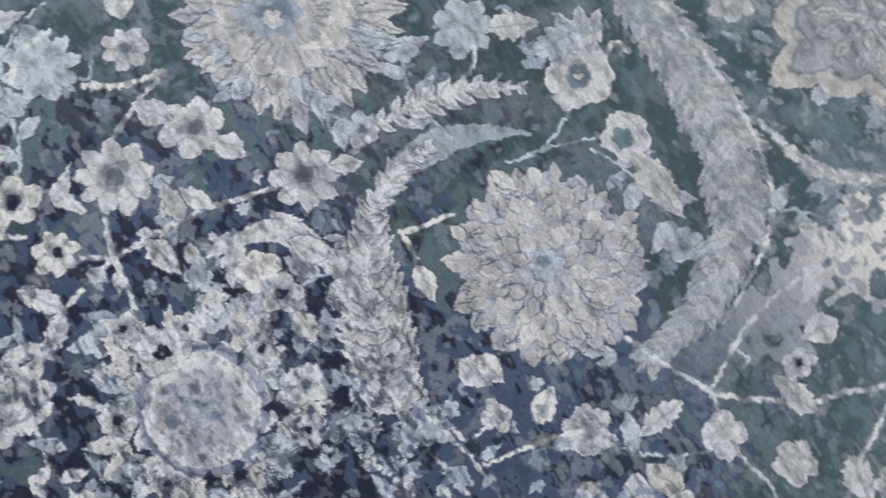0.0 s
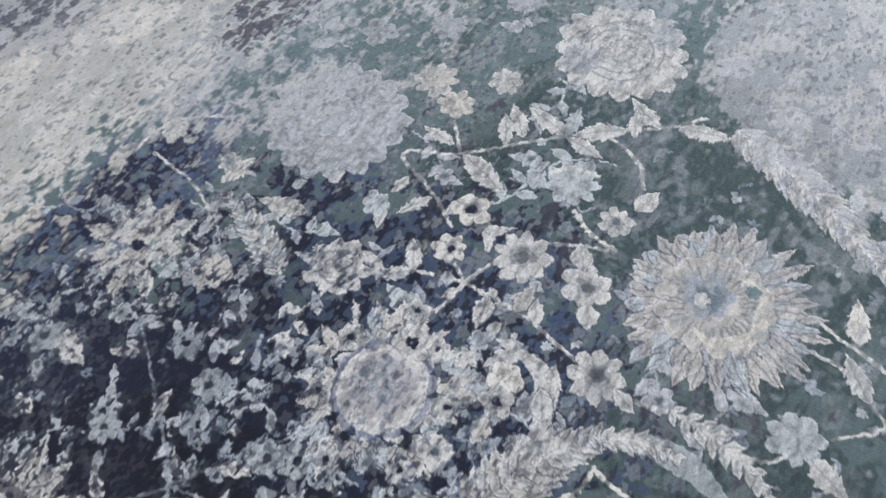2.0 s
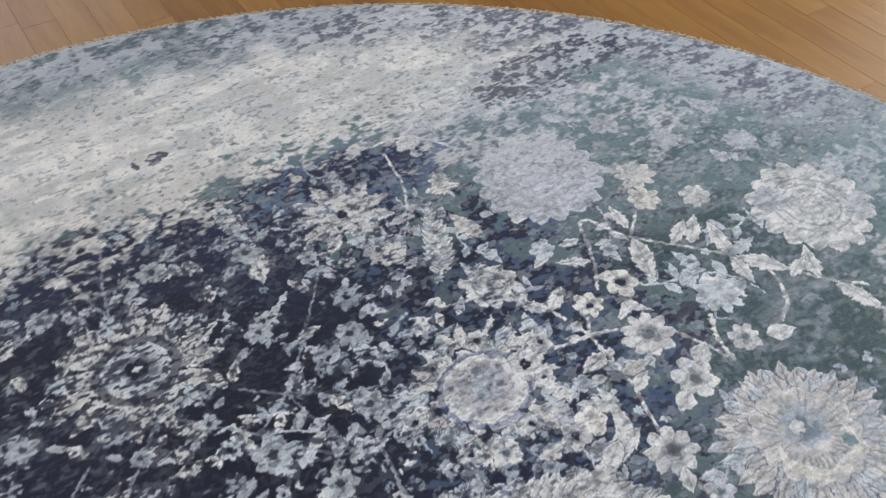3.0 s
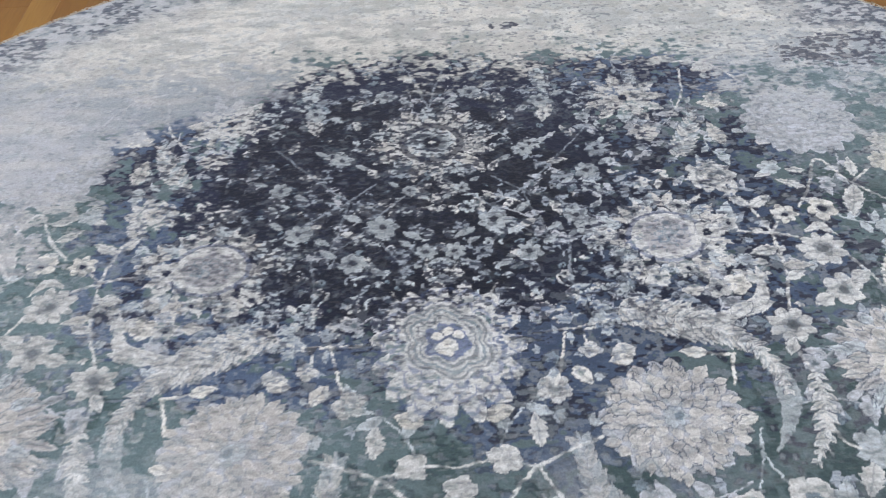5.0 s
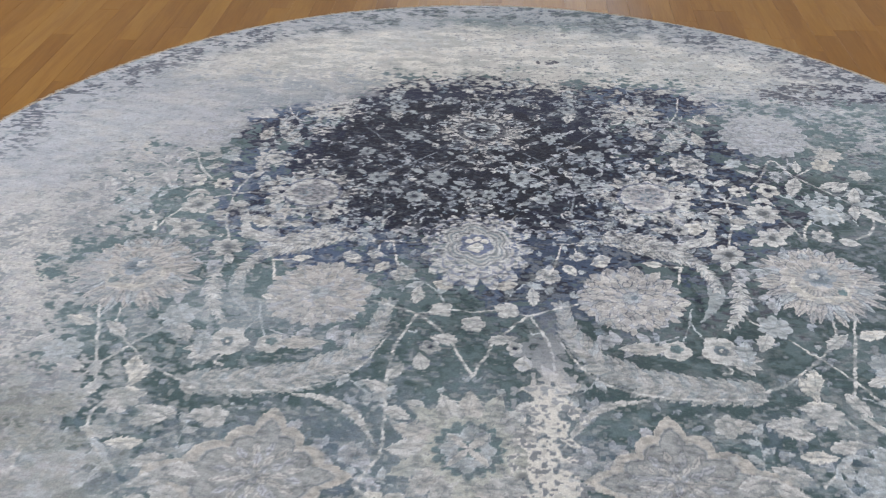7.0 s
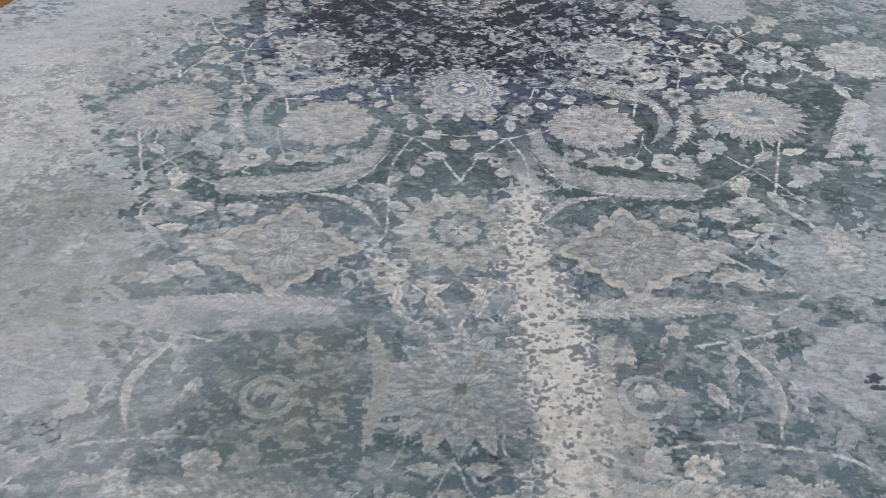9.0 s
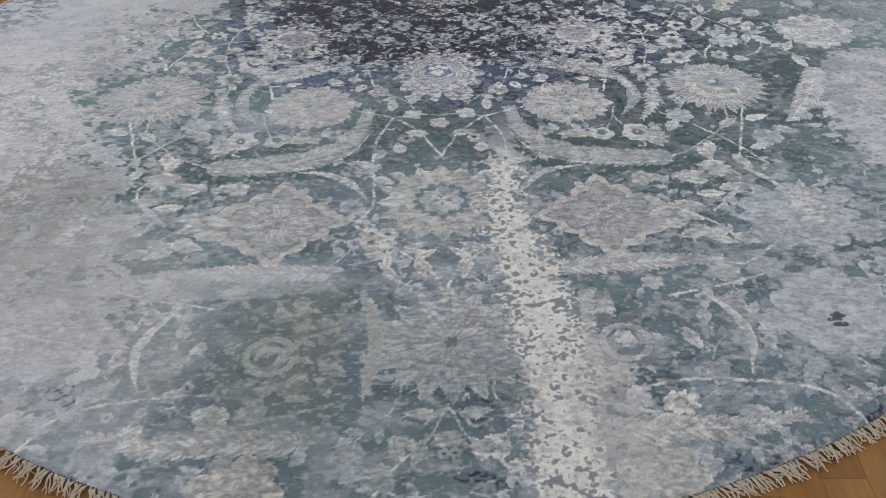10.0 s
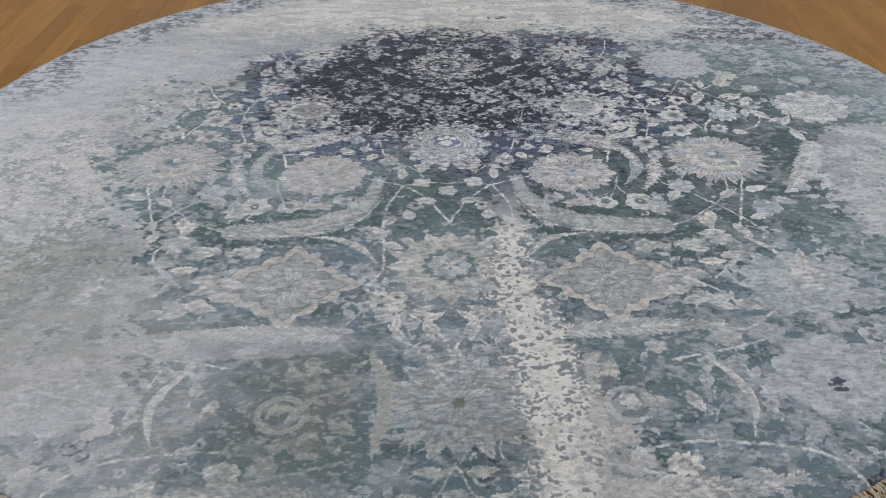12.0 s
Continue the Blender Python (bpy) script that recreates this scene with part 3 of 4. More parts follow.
def tendrils(count, pmax, q0, q1, sizes, colours, apart=0.10):
    """Curled stems with leaves on alternate sides and a flower at the end, mirrored, kept apart from each other."""
    taken = []
    for _ in range(count * 6):
        p, q, turn, bend = rng.uniform(0.03, pmax), rng.uniform(q0, q1), rng.uniform(0, 360), rng.choice((-1, 1)) * rng.uniform(20, 60)
        size, colour, leaves = rng.uniform(*sizes), colours[rng.randint(len(colours))], rng.randint(3, 6)
        if len(taken) >= count or any(math.hypot(p - a, q - b) < apart for a, b in taken):
            continue
        taken.append((p, q))
        for s in (1, -1):
            pts, at, way = [(s * p, q)], [p, q], turn
            for k in range(leaves):
                at = [at[0] + math.cos(radians(way)) * size / leaves, at[1] + math.sin(radians(way)) * size / leaves]
                pts.append((s * at[0], at[1]))
                way += bend / leaves * 1.6
            stroke(pts, 0.0028, colour)
            for k, (a, b) in enumerate(pts[1:]):
                side = turn + bend * (k + 1) / leaves * 1.6 + (58, -58)[k % 2]
                leaf(a, b, side if s > 0 else 180 - side, size * 0.30, size * 0.075, colour, None)
            small_flower(*pts[-1], size * 0.15, 5, colour, (None, SLATE)[leaves % 2])


sprigs(70, 0.5, 0.12, 1.05, (0.010, 0.020), (MIST, SLATE, DUSK), INK)
tendrils(24, 0.60, 0.14, 1.02, (0.08, 0.14), (MIST, SLATE, MIST, DUSK), 0.09)
tendrils(16, 0.75, 0.05, 0.98, (0.09, 0.14), (PALE, COOL, SILVER), 0.14)
sprigs(90, 0.72, 0.0, 0.9, (0.010, 0.022), (PALE, COOL, MIST), NAVY)
sprigs(90, 0.5, 0.0, 0.33, (0.012, 0.026), (PALE, COOL, MIST), NAVY)
for _ in range(80):
    leaf(rng.uniform(0.3, 0.8), rng.uniform(0.12, 0.75), rng.uniform(0, 360), rng.uniform(0.02, 0.05), rng.uniform(0.006, 0.012), (PALE, COOL, MIST, SILVER)[rng.randint(4)], None)
sprigs(150, 1.2, -0.75, 0.3, (0.010, 0.026), (SLATE, MIST, COOL, MIST), None)
tendrils(60, 1.3, -1.7, -0.72, (0.10, 0.18), (COOL, SILVER, MIST), 0.12)
sprigs(230, 1.25, -1.7, -0.6, (0.010, 0.028), (COOL, SILVER, MIST, SLATE), DEEP)
tendrils(40, 1.6, -0.6, 1.4, (0.12, 0.2), (COOL, SILVER), 0.18)

for s in (1, -1):
    def line(width, colour, *pts, **more):
        stroke([(s * p, q) for p, q in pts], width, colour, **more)

    def plume(width, colour, count, *pts, **more):
        feather([(s * p, q) for p, q in pts], width, colour, count, **more)

    def sprig(p, q, turn, length, width, colour=PALE):
        leaf(s * p, q, turn if s > 0 else 180 - turn, length, width, colour)

    # flowers of the navy heart
    for p, q, r in ((0.145, 0.325, 0.042), (0.33, 0.30, 0.034), (0.30, 0.47, 0.036), (0.24, 0.62, 0.032), (0.36, 0.44, 0.03), (0.07, 0.40, 0.026), (0.09, 0.25, 0.03), (0.40, 0.58, 0.034)):
        small_flower(s * p, q, r * 0.9, 7, (COOL, MIST)[int(q * 100) % 2], NAVY)
    sprig(0.29, 0.96, -80, 0.14, 0.03, COOL)
    sprig(0.30, 0.80, -100, 0.10, 0.024, PALE)
    for p, q, turn in ((0.12, 0.52, 120), (0.13, 0.52, 60), (0.27, 0.54, 10), (0.26, 0.40, -70), (0.22, 0.34, 200), (0.35, 0.64, 120), (0.06, 0.47, 200), (0.03, 0.92, 30), (0.18, 0.72, 80), (0.17, 0.85, -60)):
        sprig(p, q, turn, 0.055, 0.012, PALE)
    # flower heads along the upper edge
    for k in range(11):
        a = k * 0.571
        sprig(0.505 + math.cos(a) * 0.05, 0.785 + math.sin(a) * 0.05, math.degrees(a), 0.065, 0.02, (WARM, PALE, COOL)[k % 3])
    blossom(s * 0.505, 0.785, 0.075, 11, 0.25, PALE)
    blossom(s * 0.505, 0.785, 0.034, 6, 0.25, WARM)
    blossom(s * 0.505, 0.785, 0.013, 5, 0.2, NAVY, lift=0)
    win, rho, th = blossom(s * 0.92, 0.64, 0.145, 17, 0.14, SILVER)
    scales(win, rho, th, 0.135, 5, 22, DUSK, 0.35)
    blossom(s * 0.92, 0.64, 0.05, 8, 0.3, SILVER)
    win, rho, th = blossom(s * 1.34, 0.235, 0.135, 16, 0.16, PALE)
    for r in (0.062, 0.082):
        annulus(s * 1.34, 0.235, r, 0.005, DUSK, amount=0.7, lift=0.5)
    scales(win, rho, th, 0.05, 3, 12, DUSK, 0.5)
    blossom(s * 0.645, 0.445, 0.06, 10, 0.22, PALE)
    annulus(s * 0.645, 0.445, 0.034, 0.006, DUSK, amount=0.8)
    small_flower(s * 0.645, 0.445, 0.022, 7, WARM, DUSK)
    line(0.011, PALE, (0.69, 0.43), (0.685, 0.39), (0.645, 0.365), taper=0.4)
    small_flower(s * 0.531, 0.632, 0.036, 7, WARM, None)
    small_flower(s * 0.745, 0.905, 0.03, 6, PALE, None)
    plume(0.034, COOL, 12, (0.585, 0.525), (0.625, 0.60), (0.65, 0.66), (0.668, 0.71))
    sprig(0.71, 0.56, 100, 0.10, 0.024, WARM)
    sprig(0.69, 0.74, -15, 0.08, 0.02, WHITE)
    small_flower(s * 0.735, 0.755, 0.024, 6, PALE, SLATE)
    line(0.0040, PALE, (0.66, 0.94), (0.72, 0.935), (0.78, 0.90), (0.84, 0.80))
    line(0.0036, PALE, (0.68, 0.90), (0.655, 0.77), (0.60, 0.69))
    # the crossing of stems and its rosettes
    line(0.0044, PALE, (0.905, 0.045), (0.871, 0.135), (0.816, 0.199), (0.723, 0.238), (0.655, 0.251))
    line(0.0048, WHITE, (0.905, 0.045), (0.915, 0.095), (0.945, 0.145))
    line(0.0044, PALE, (0.70, 0.345), (0.723, 0.238), (0.717, 0.116), (0.689, 0.02), (0.671, -0.076), (0.683, -0.17))
    sprig(0.705, 0.325, 35, 0.065, 0.017, PALE)
    sprig(0.70, 0.33, 130, 0.065, 0.017, PALE)
    small_flower(s * 0.772, 0.294, 0.033, 7, WHITE, NAVY)
    line(0.0040, PALE, (0.723, 0.238), (0.75, 0.27))
    small_flower(s * 0.815, 0.179, 0.054, 9, PALE, DUSK)
    line(0.013, PALE, (0.80, 0.235), (0.835, 0.25), (0.865, 0.215), taper=0.5)
    small_flower(s * 0.817, 0.055, 0.046, 6, PALE, DUSK)
    sprig(0.84, 0.075, 30, 0.06, 0.02, PALE)
    sprig(0.79, 0.04, 200, 0.05, 0.02, PALE)
    sprig(0.718, 0.14, -10, 0.065, 0.016, WARM)
    sprig(0.712, 0.10, 20, 0.05, 0.014, PALE)
    sprig(0.72, 0.19, 190, 0.06, 0.017, PALE)
    small_flower(s * 0.68, -0.028, 0.046, 8, PALE, DUSK)
    sprig(0.675, -0.06, -120, 0.05, 0.014, PALE)
    small_flower(s * 1.0, 0.174, 0.052, 9, COOL, None)
    line(0.0048, PALE, (1.0, 0.22), (1.03, 0.19), (1.035, 0.14))
    small_flower(s * 0.961, 0.07, 0.033, 7, PALE, SLATE)
    sprig(1.00, 0.05, -20, 0.06, 0.02, PALE)
    # the star junction beyond them
    line(0.0042, PALE, (0.812, 0.318), (0.858, 0.38), (0.909, 0.48), (0.96, 0.386), (1.02, 0.316), (1.093, 0.233), (1.188, 0.095), (1.256, 0.022))
    line(0.0040, PALE, (0.96, 0.386), (1.03, 0.44), (1.06, 0.455))
    line(0.0048, PALE, (1.093, 0.233), (1.125, 0.16), (1.102, 0.097), (1.05, 0.06))
    for p, q, turn, size in ((1.093, 0.233, 72, 0.10), (1.093, 0.233, 5, 0.08), (1.10, 0.22, -52, 0.11), (1.09, 0.23, -100, 0.08), (1.05, 0.30, 40, 0.09), (0.975, 0.41, 80, 0.07), (0.96, 0.38, -110, 0.12), (1.02, 0.32, 30, 0.08), (0.87, 0.44, 170, 0.05), (0.80, 0.45, 200, 0.06), (0.85, 0.38, 150, 0.07), (0.83, 0.34, -20, 0.065), (1.19, 0.09, 60, 0.09), (1.21, 0.06, -80, 0.10), (1.15, 0.12, 20, 0.07)):
        sprig(p, q, turn, size, size * 0.22, (PALE, COOL)[int(turn) % 2])
    small_flower(s * 1.064, 0.455, 0.036, 7, CREAM, None)
    small_flower(s * 1.10, 0.52, 0.045, 8, WARM, None)
    small_flower(s * 1.16, 0.40, 0.034, 7, PALE, None)
    small_flower(s * 0.86, 0.305, 0.036, 5, WHITE, NAVY)
    small_flower(s * 0.79, 0.46, 0.03, 6, COOL, None)
    plume(0.05, SILVER, 16, (1.25, -0.04), (1.215, -0.13), (1.175, -0.21), (1.08, -0.36))
    # heads
    ring_flower(s, 0.495, 0.254, 0.15)
    peony(s, 0.397, -0.222, 0.132)
    thistle(s, 0.89, -0.135, 0.17)
    # feathered leaves round the peonies
    plume(0.054, PALE, 15, (0.35, 0.05), (0.443, 0.019), (0.527, -0.021), (0.59, -0.075))
    line(0.021, COOL, (0.57, -0.055), (0.610, -0.12), (0.618, -0.19), (0.60, -0.25), (0.558, -0.31), taper=0.45, amount=0.75)
    plume(0.024, PALE, 7, (0.585, -0.06), (0.615, -0.13), (0.62, -0.19))
    line(0.019, PALE, (0.49, 0.005), (0.589, 0.018), (0.645, 0.055), (0.662, 0.144), taper=0.45)
    sprig(0.60, 0.02, 15, 0.07, 0.02, PALE)
    sprig(0.57, 0.01, 30, 0.06, 0.018, PALE)
    plume(0.026, PALE, 10, (0.683, -0.15), (0.678, -0.21), (0.655, -0.28), (0.616, -0.345))
    plume(0.054, COOL, 30, (0.66, -0.555), (0.52, -0.55), (0.40, -0.53), (0.295, -0.47), (0.235, -0.36), (0.215, -0.235), rib=SILVER, amount=0.72)
    line(0.011, WARM, (0.64, -0.555), (0.486, -0.545), (0.373, -0.525), (0.285, -0.47), (0.23, -0.37), (0.213, -0.25), taper=0.3, amount=0.3)
    line(0.0036, PALE, (0.66, -0.575), (0.486, -0.578), (0.36, -0.56), (0.265, -0.50), (0.20, -0.37))
    line(0.012, PALE, (0.40, -0.585), (0.32, -0.60), (0.25, -0.65), (0.20, -0.73), taper=0.3, saw=0.4, teeth=40)
    # sprays between lotus, ring flower and peony
    small_flower(s * 0.605, 0.095, 0.03, 5, WHITE, None)
    small_flower(s * 0.564, 0.088, 0.028, 5, PALE, NAVY)
    sprig(0.535, 0.09, 185, 0.05, 0.016, WARM)
    small_flower(s * 0.603, 0.165, 0.02, 6, PALE, None)
    small_flower(s * 0.449, 0.130, 0.03, 4, PALE, SLATE)
    line(0.0040, WHITE, (0.542, -0.086), (0.535, -0.12), (0.526, -0.158))
    line(0.0040, WHITE, (0.545, -0.085), (0.515, -0.085), (0.49, -0.078))
    sprig(0.495, -0.079, 170, 0.055, 0.015, WHITE)
    sprig(0.36, -0.05, 200, 0.055, 0.02, PALE)
    sprig(0.35, -0.075, 190, 0.05, 0.016, WHITE)
    small_flower(s * 0.274, -0.049, 0.023, 4, PALE, None)
    sprig(0.235, -0.085, -60, 0.055, 0.018, WHITE)
    small_flower(s * 0.191, -0.137, 0.034, 5, PALE, COOL)
    line(0.0038, WHITE, (0.33, 0.03), (0.296, 0.016), (0.23, 0.010), (0.17, 0.006))
    line(0.0038, WHITE, (0.23, 0.01), (0.222, -0.04), (0.206, -0.10), (0.188, -0.14))
    # stems under the lotus
    line(0.0044, PALE, (0.0, -0.52), (0.03, -0.45), (0.06, -0.385), (0.14, -0.30), (0.26, -0.25))
    line(0.0044, PALE, (0.14, -0.30), (0.18, -0.40), (0.195, -0.52), (0.19, -0.62), (0.185, -0.74), (0.22, -0.83))
    line(0.0032, PALE, (0.0, -0.29), (0.06, -0.28), (0.14, -0.30))
    small_flower(s * 0.082, -0.28, 0.032, 4, PALE, None)
    sprig(0.15, -0.26, 95, 0.075, 0.02, PALE)
    sprig(0.055, -0.19, 20, 0.06, 0.02, CREAM)
    sprig(0.035, -0.40, 15, 0.075, 0.022)
    sprig(0.19, -0.53, 120, 0.06, 0.016)
    sprig(0.19, -0.57, 30, 0.07, 0.018)
    sprig(0.115, -0.50, 80, 0.06, 0.022)
    sprig(0.19, -0.62, 210, 0.07, 0.02)
    sprig(0.10, -0.62, 20, 0.05, 0.018)
    small_flower(s * 0.10, -0.42, 0.025, 5)
    # flowers beside them
    line(0.0029, COOL, (0.542, -0.262), (0.532, -0.30), (0.534, -0.328), (0.565, -0.385))
    line(0.0029, COOL, (0.538, -0.275), (0.522, -0.34), (0.50, -0.395))
    sprig(0.545, -0.235, 200, 0.045, 0.011, WHITE)
    blossom(s * 0.588, -0.415, 0.052, 6, 0.16, PALE)
    blossom(s * 0.588, -0.415, 0.019, 6, 0.2, SLATE, lift=0.3)
    blossom(s * 0.588, -0.415, 0.006, 4, 0.1, WHITE)
    for turn in (-60, -35, -5):
        sprig(0.612, -0.435, turn, 0.075, 0.02, PALE)
    line(0.0048, PALE, (0.585, -0.455), (0.60, -0.485), (0.58, -0.495))
    blossom(s * 0.483, -0.419, 0.037, 5, 0.2, PALE)
    blossom(s * 0.483, -0.412, 0.016, 5, 0.2, TEAL, lift=0.3)
    sprig(0.46, -0.415, 178, 0.115, 0.026, WARM)
    small_flower(s * 0.734, -0.324, 0.048, 7, COOL, None)
    sprig(0.715, -0.35, -115, 0.075, 0.024, PALE)
    line(0.0040, PALE, (0.70, -0.32), (0.682, -0.30), (0.66, -0.24))
    sprig(0.65, -0.38, -95, 0.09, 0.026, COOL)
    line(0.0042, PALE, (0.885, -0.30), (0.87, -0.37), (0.80, -0.45), (0.72, -0.52), (0.65, -0.555))
    line(0.0048, PALE, (0.94, -0.29), (0.90, -0.42), (0.85, -0.58))
    line(0.0040, PALE, (0.76, -0.37), (0.82, -0.44), (0.88, -0.52), (0.93, -0.60))
    for p, q, turn in ((0.79, -0.47, -100), (0.75, -0.50, -70), (0.73, -0.60, 10), (0.72, -0.64, 190), (0.66, -0.66, 20), (0.84, -0.55, -60), (0.80, -0.62, 160), (0.62, -0.66, 170), (0.90, -0.52, 20), (0.76, -0.72, 15), (0.74, -0.68, 170), (0.69, -0.74, 0), (0.70, -0.80, 160), (0.84, -0.40, 40), (0.93, -0.36, 20), (1.0, -0.40, -30)):
        sprig(p, q, turn, 0.085, 0.021, (PALE, WHITE)[int(p * 100) % 2])
    line(0.0040, PALE, (0.72, -0.82), (0.80, -0.74), (0.83, -0.66), (0.80, -0.60))
    small_flower(s * 0.78, -0.62, 0.04, 7, PALE, None)
    small_flower(s * 0.56, -0.66, 0.035, 6, PALE, None)
    small_flower(s * 0.97, -0.46, 0.05, 8, COOL, None)
    # lower half
    cartouche(s, 0.43, -0.82)
    for dp, dq in ((-0.022, 0.018), (0.022, 0.022), (-0.02, -0.02), (0.02, -0.016)):
        blossom(s * (0.165 + dp), -0.90 + dq, 0.027, 6, 0.2, WHITE)
    for dp, dq in ((-0.022, 0.018), (0.022, 0.022), (-0.02, -0.02), (0.02, -0.016)):
        blossom(s * (0.165 + dp), -0.90 + dq, 0.009, 5, 0.2, DEEP, lift=0.2)
    sprig(0.20, -0.95, 200, 0.06, 0.02)
    line(0.0048, WHITE, (0.23, -0.84), (0.17, -0.90), (0.11, -0.95), (0.03, -1.04), (0.0, -1.12))
    for p, q, turn in ((0.11, -0.95, 160), (0.10, -0.95, 190), (0.07, -0.99, 250), (0.07, -0.99, 140), (0.03, -1.04, 60), (0.14, -1.02, 90), (0.12, -1.06, 60)):
        sprig(p, q, turn, 0.08, 0.014, WHITE)
    line(0.0048, PALE, (0.23, -1.0), (0.17, -0.985), (0.11, -0.94))
    plume(0.040, PALE, 20, (0.28, -1.035), (0.42, -1.025), (0.56, -1.02), (0.70, -1.02))
    line(0.0048, PALE, (0.68, -1.03), (0.74, -1.04), (0.80, -1.0), (0.84, -0.96))
    win, rho, th = blossom(s * 0.94, -0.85, 0.15, 12, 0.2, COOL, squash=1.1)
    scales(win, rho, th, 0.14, 4, 16, SLATE, 0.4)
    blossom(s * 0.97, -0.83, 0.06, 6, 0.3, PALE)
    sprig(0.97, -0.80, 80, 0.12, 0.022, WARM)
    spiral(s, 0.82, -0.79, 0.075)
    line(0.008, PALE, (0.95, -0.80), (0.92, -0.70), (0.86, -0.62))
    for p, q in ((0.64, -0.86), (0.68, -0.90), (0.74, -0.90), (0.62, -0.80)):
        sprig(p, q, 200, 0.08, 0.024, PALE)
        sprig(p, q - 0.02, -30, 0.08, 0.022, PALE)
    line(0.0040, PALE, (0.62, -0.80), (0.70, -0.86), (0.76, -0.94))
    line(0.0048, PALE, (0.53, -1.15), (0.62, -1.13), (0.70, -1.11), (0.78, -1.08))
    line(0.0155, DUSK, (0.610, -1.135), (0.668, -1.22), (0.690, -1.31), (0.660, -1.415), taper=0.45)
    line(0.0125, PALE, (0.615, -1.14), (0.665, -1.22), (0.685, -1.31), (0.655, -1.41), taper=0.45)
    small_flower(s * 0.69, -1.06, 0.035, 6, PALE, None)
    small_flower(s * 0.50, -1.10, 0.03, 6, PALE, None)
    for k in range(10):
        a = k * 0.628
        sprig(0.34 + math.cos(a) * 0.07, -1.29 + math.sin(a) * 0.07, math.degrees(a), 0.085, 0.026, (WARM, DUSK)[k % 2])
    blossom(s * 0.34, -1.29, 0.09, 10, 0.15, DUSK)
    stroke([(s * 0.335, -1.14), (s * 0.325, -1.28), (s * 0.33, -1.43)], 0.022, WARM, saw=0.4, teeth=50)
    annulus(s * 0.402, -1.30, 0.053, 0.024, DEEP, amount=0.5, lift=0.2)
    annulus(s * 0.402, -1.30, 0.053, 0.016, COOL)
    blossom(s * 0.402, -1.30, 0.045, 8, 0.1, SLATE, amount=0.5, lift=0.2)
    line(0.008, COOL, (0.37, -1.29), (0.40, -1.275), (0.42, -1.30), (0.395, -1.315), taper=0.3)
    small_flower(s * 0.40, -1.29, 0.026, 5, PALE, None)
    line(0.019, WARM, (0.195, -1.10), (0.165, -1.20), (0.16, -1.32), (0.18, -1.45), taper=0.2, saw=0.3, teeth=44)
    line(0.0032, PALE, (0.11, -1.36), (0.10, -1.44), (0.14, -1.52))
    sprig(0.11, -1.36, 80, 0.045, 0.016, WHITE)
    win, rho, th = blossom(s * 0.91, -1.22, 0.155, 9, 0.16, SILVER)
    scales(win, rho, th, 0.15, 3, 12, COOL, 0.5)
    sprig(0.54, -1.26, -70, 0.08, 0.02, PALE)
    sprig(0.60, -1.20, -100, 0.06, 0.018, COOL)
    line(0.0036, PALE, (0.69, -1.15), (0.715, -1.24), (0.74, -1.32))
    line(0.0048, PALE, (0.43, -1.435), (0.55, -1.42), (0.68, -1.435), (0.80, -1.47), (0.86, -1.56))
    line(0.0048, PALE, (0.24, -1.46), (0.36, -1.49), (0.48, -1.525), (0.58, -1.55))
    small_flower(s * 0.485, -1.485, 0.04, 8, WHITE, COOL)
    small_flower(s * 0.40, -1.47, 0.03, 6, PALE, None)
    sprig(0.62, -1.50, -40, 0.08, 0.024, PALE)
    plume(0.042, WARM, 20, (0.28, -1.56), (0.45, -1.55), (0.60, -1.56), (0.74, -1.52))
    win, rho, th = blossom(s * 0.41, -1.675, 0.095, 9, 0.2, CREAM)
    scales(win, rho, th, 0.085, 3, 12, DUSK, 0.5)
    line(0.0040, PALE, (0.0, -1.47), (0.035, -1.55), (0.10, -1.62), (0.15, -1.70))
    for p, q, turn in ((0.03, -1.55, 200), (0.06, -1.58, 20), (0.10, -1.62, 80), (0.11, -1.63, -10), (0.02, -1.50, 10), (0.05, -1.56, -70)):
        sprig(p, q, turn, 0.075, 0.02, (PALE, COOL)[int(turn) % 2])
    small_flower(s * 0.20, -1.62, 0.045, 7, COOL, None)
    # rim sprigs
    for a in range(-62, 70, 6):
        r = 1.55 + 0.08 * math.sin(a * 1.7)
        leaf(s * r * math.cos(radians(a)), r * math.sin(radians(a)), (a * 5) % 360, 0.10, 0.026, (COOL, SILVER, PALE)[a % 3], SLATE, 0.8)
        small_flower(s * (r - 0.16) * math.cos(radians(a + 3)), (r - 0.16) * math.sin(radians(a + 3)), 0.04, 7, (SILVER, PALE)[a % 2], None, 0.8)

eyed_rosette(0, 0.65, 0.15)
lotus(0, 0.0)
blossom(0, -0.335, 0.032, 5, 0.3, PALE)
fan(0, -0.74, 0.172, 16, lin(190, 192, 188), TEAL)
blossom(0.012, -1.285, 0.165, 16, 0.16, SILVER)
for ring, count, size, width in ((0.105, 16, 0.085, 0.021), (0.062, 14, 0.075, 0.017), (0.022, 10, 0.058, 0.013)):
    for k in range(count):
        a = 2 * math.pi * (k + 0.5 * (count == 14)) / count
        leaf(0.012 + math.cos(a) * ring, -1.285 + math.sin(a) * ring, math.degrees(a), size, width, (COOL, PALE, WARM)[k % 3], DUSK)
blossom(0.012, -1.285, 0.020, 6, 0.3, OLIVE, lift=0.5)

# ---- wear: the faded, bleached and re-dyed areas ----
def wash(colour, amount):
    global dye
    dye = blend(dye, colour, np.clip(amount, 0, 1))


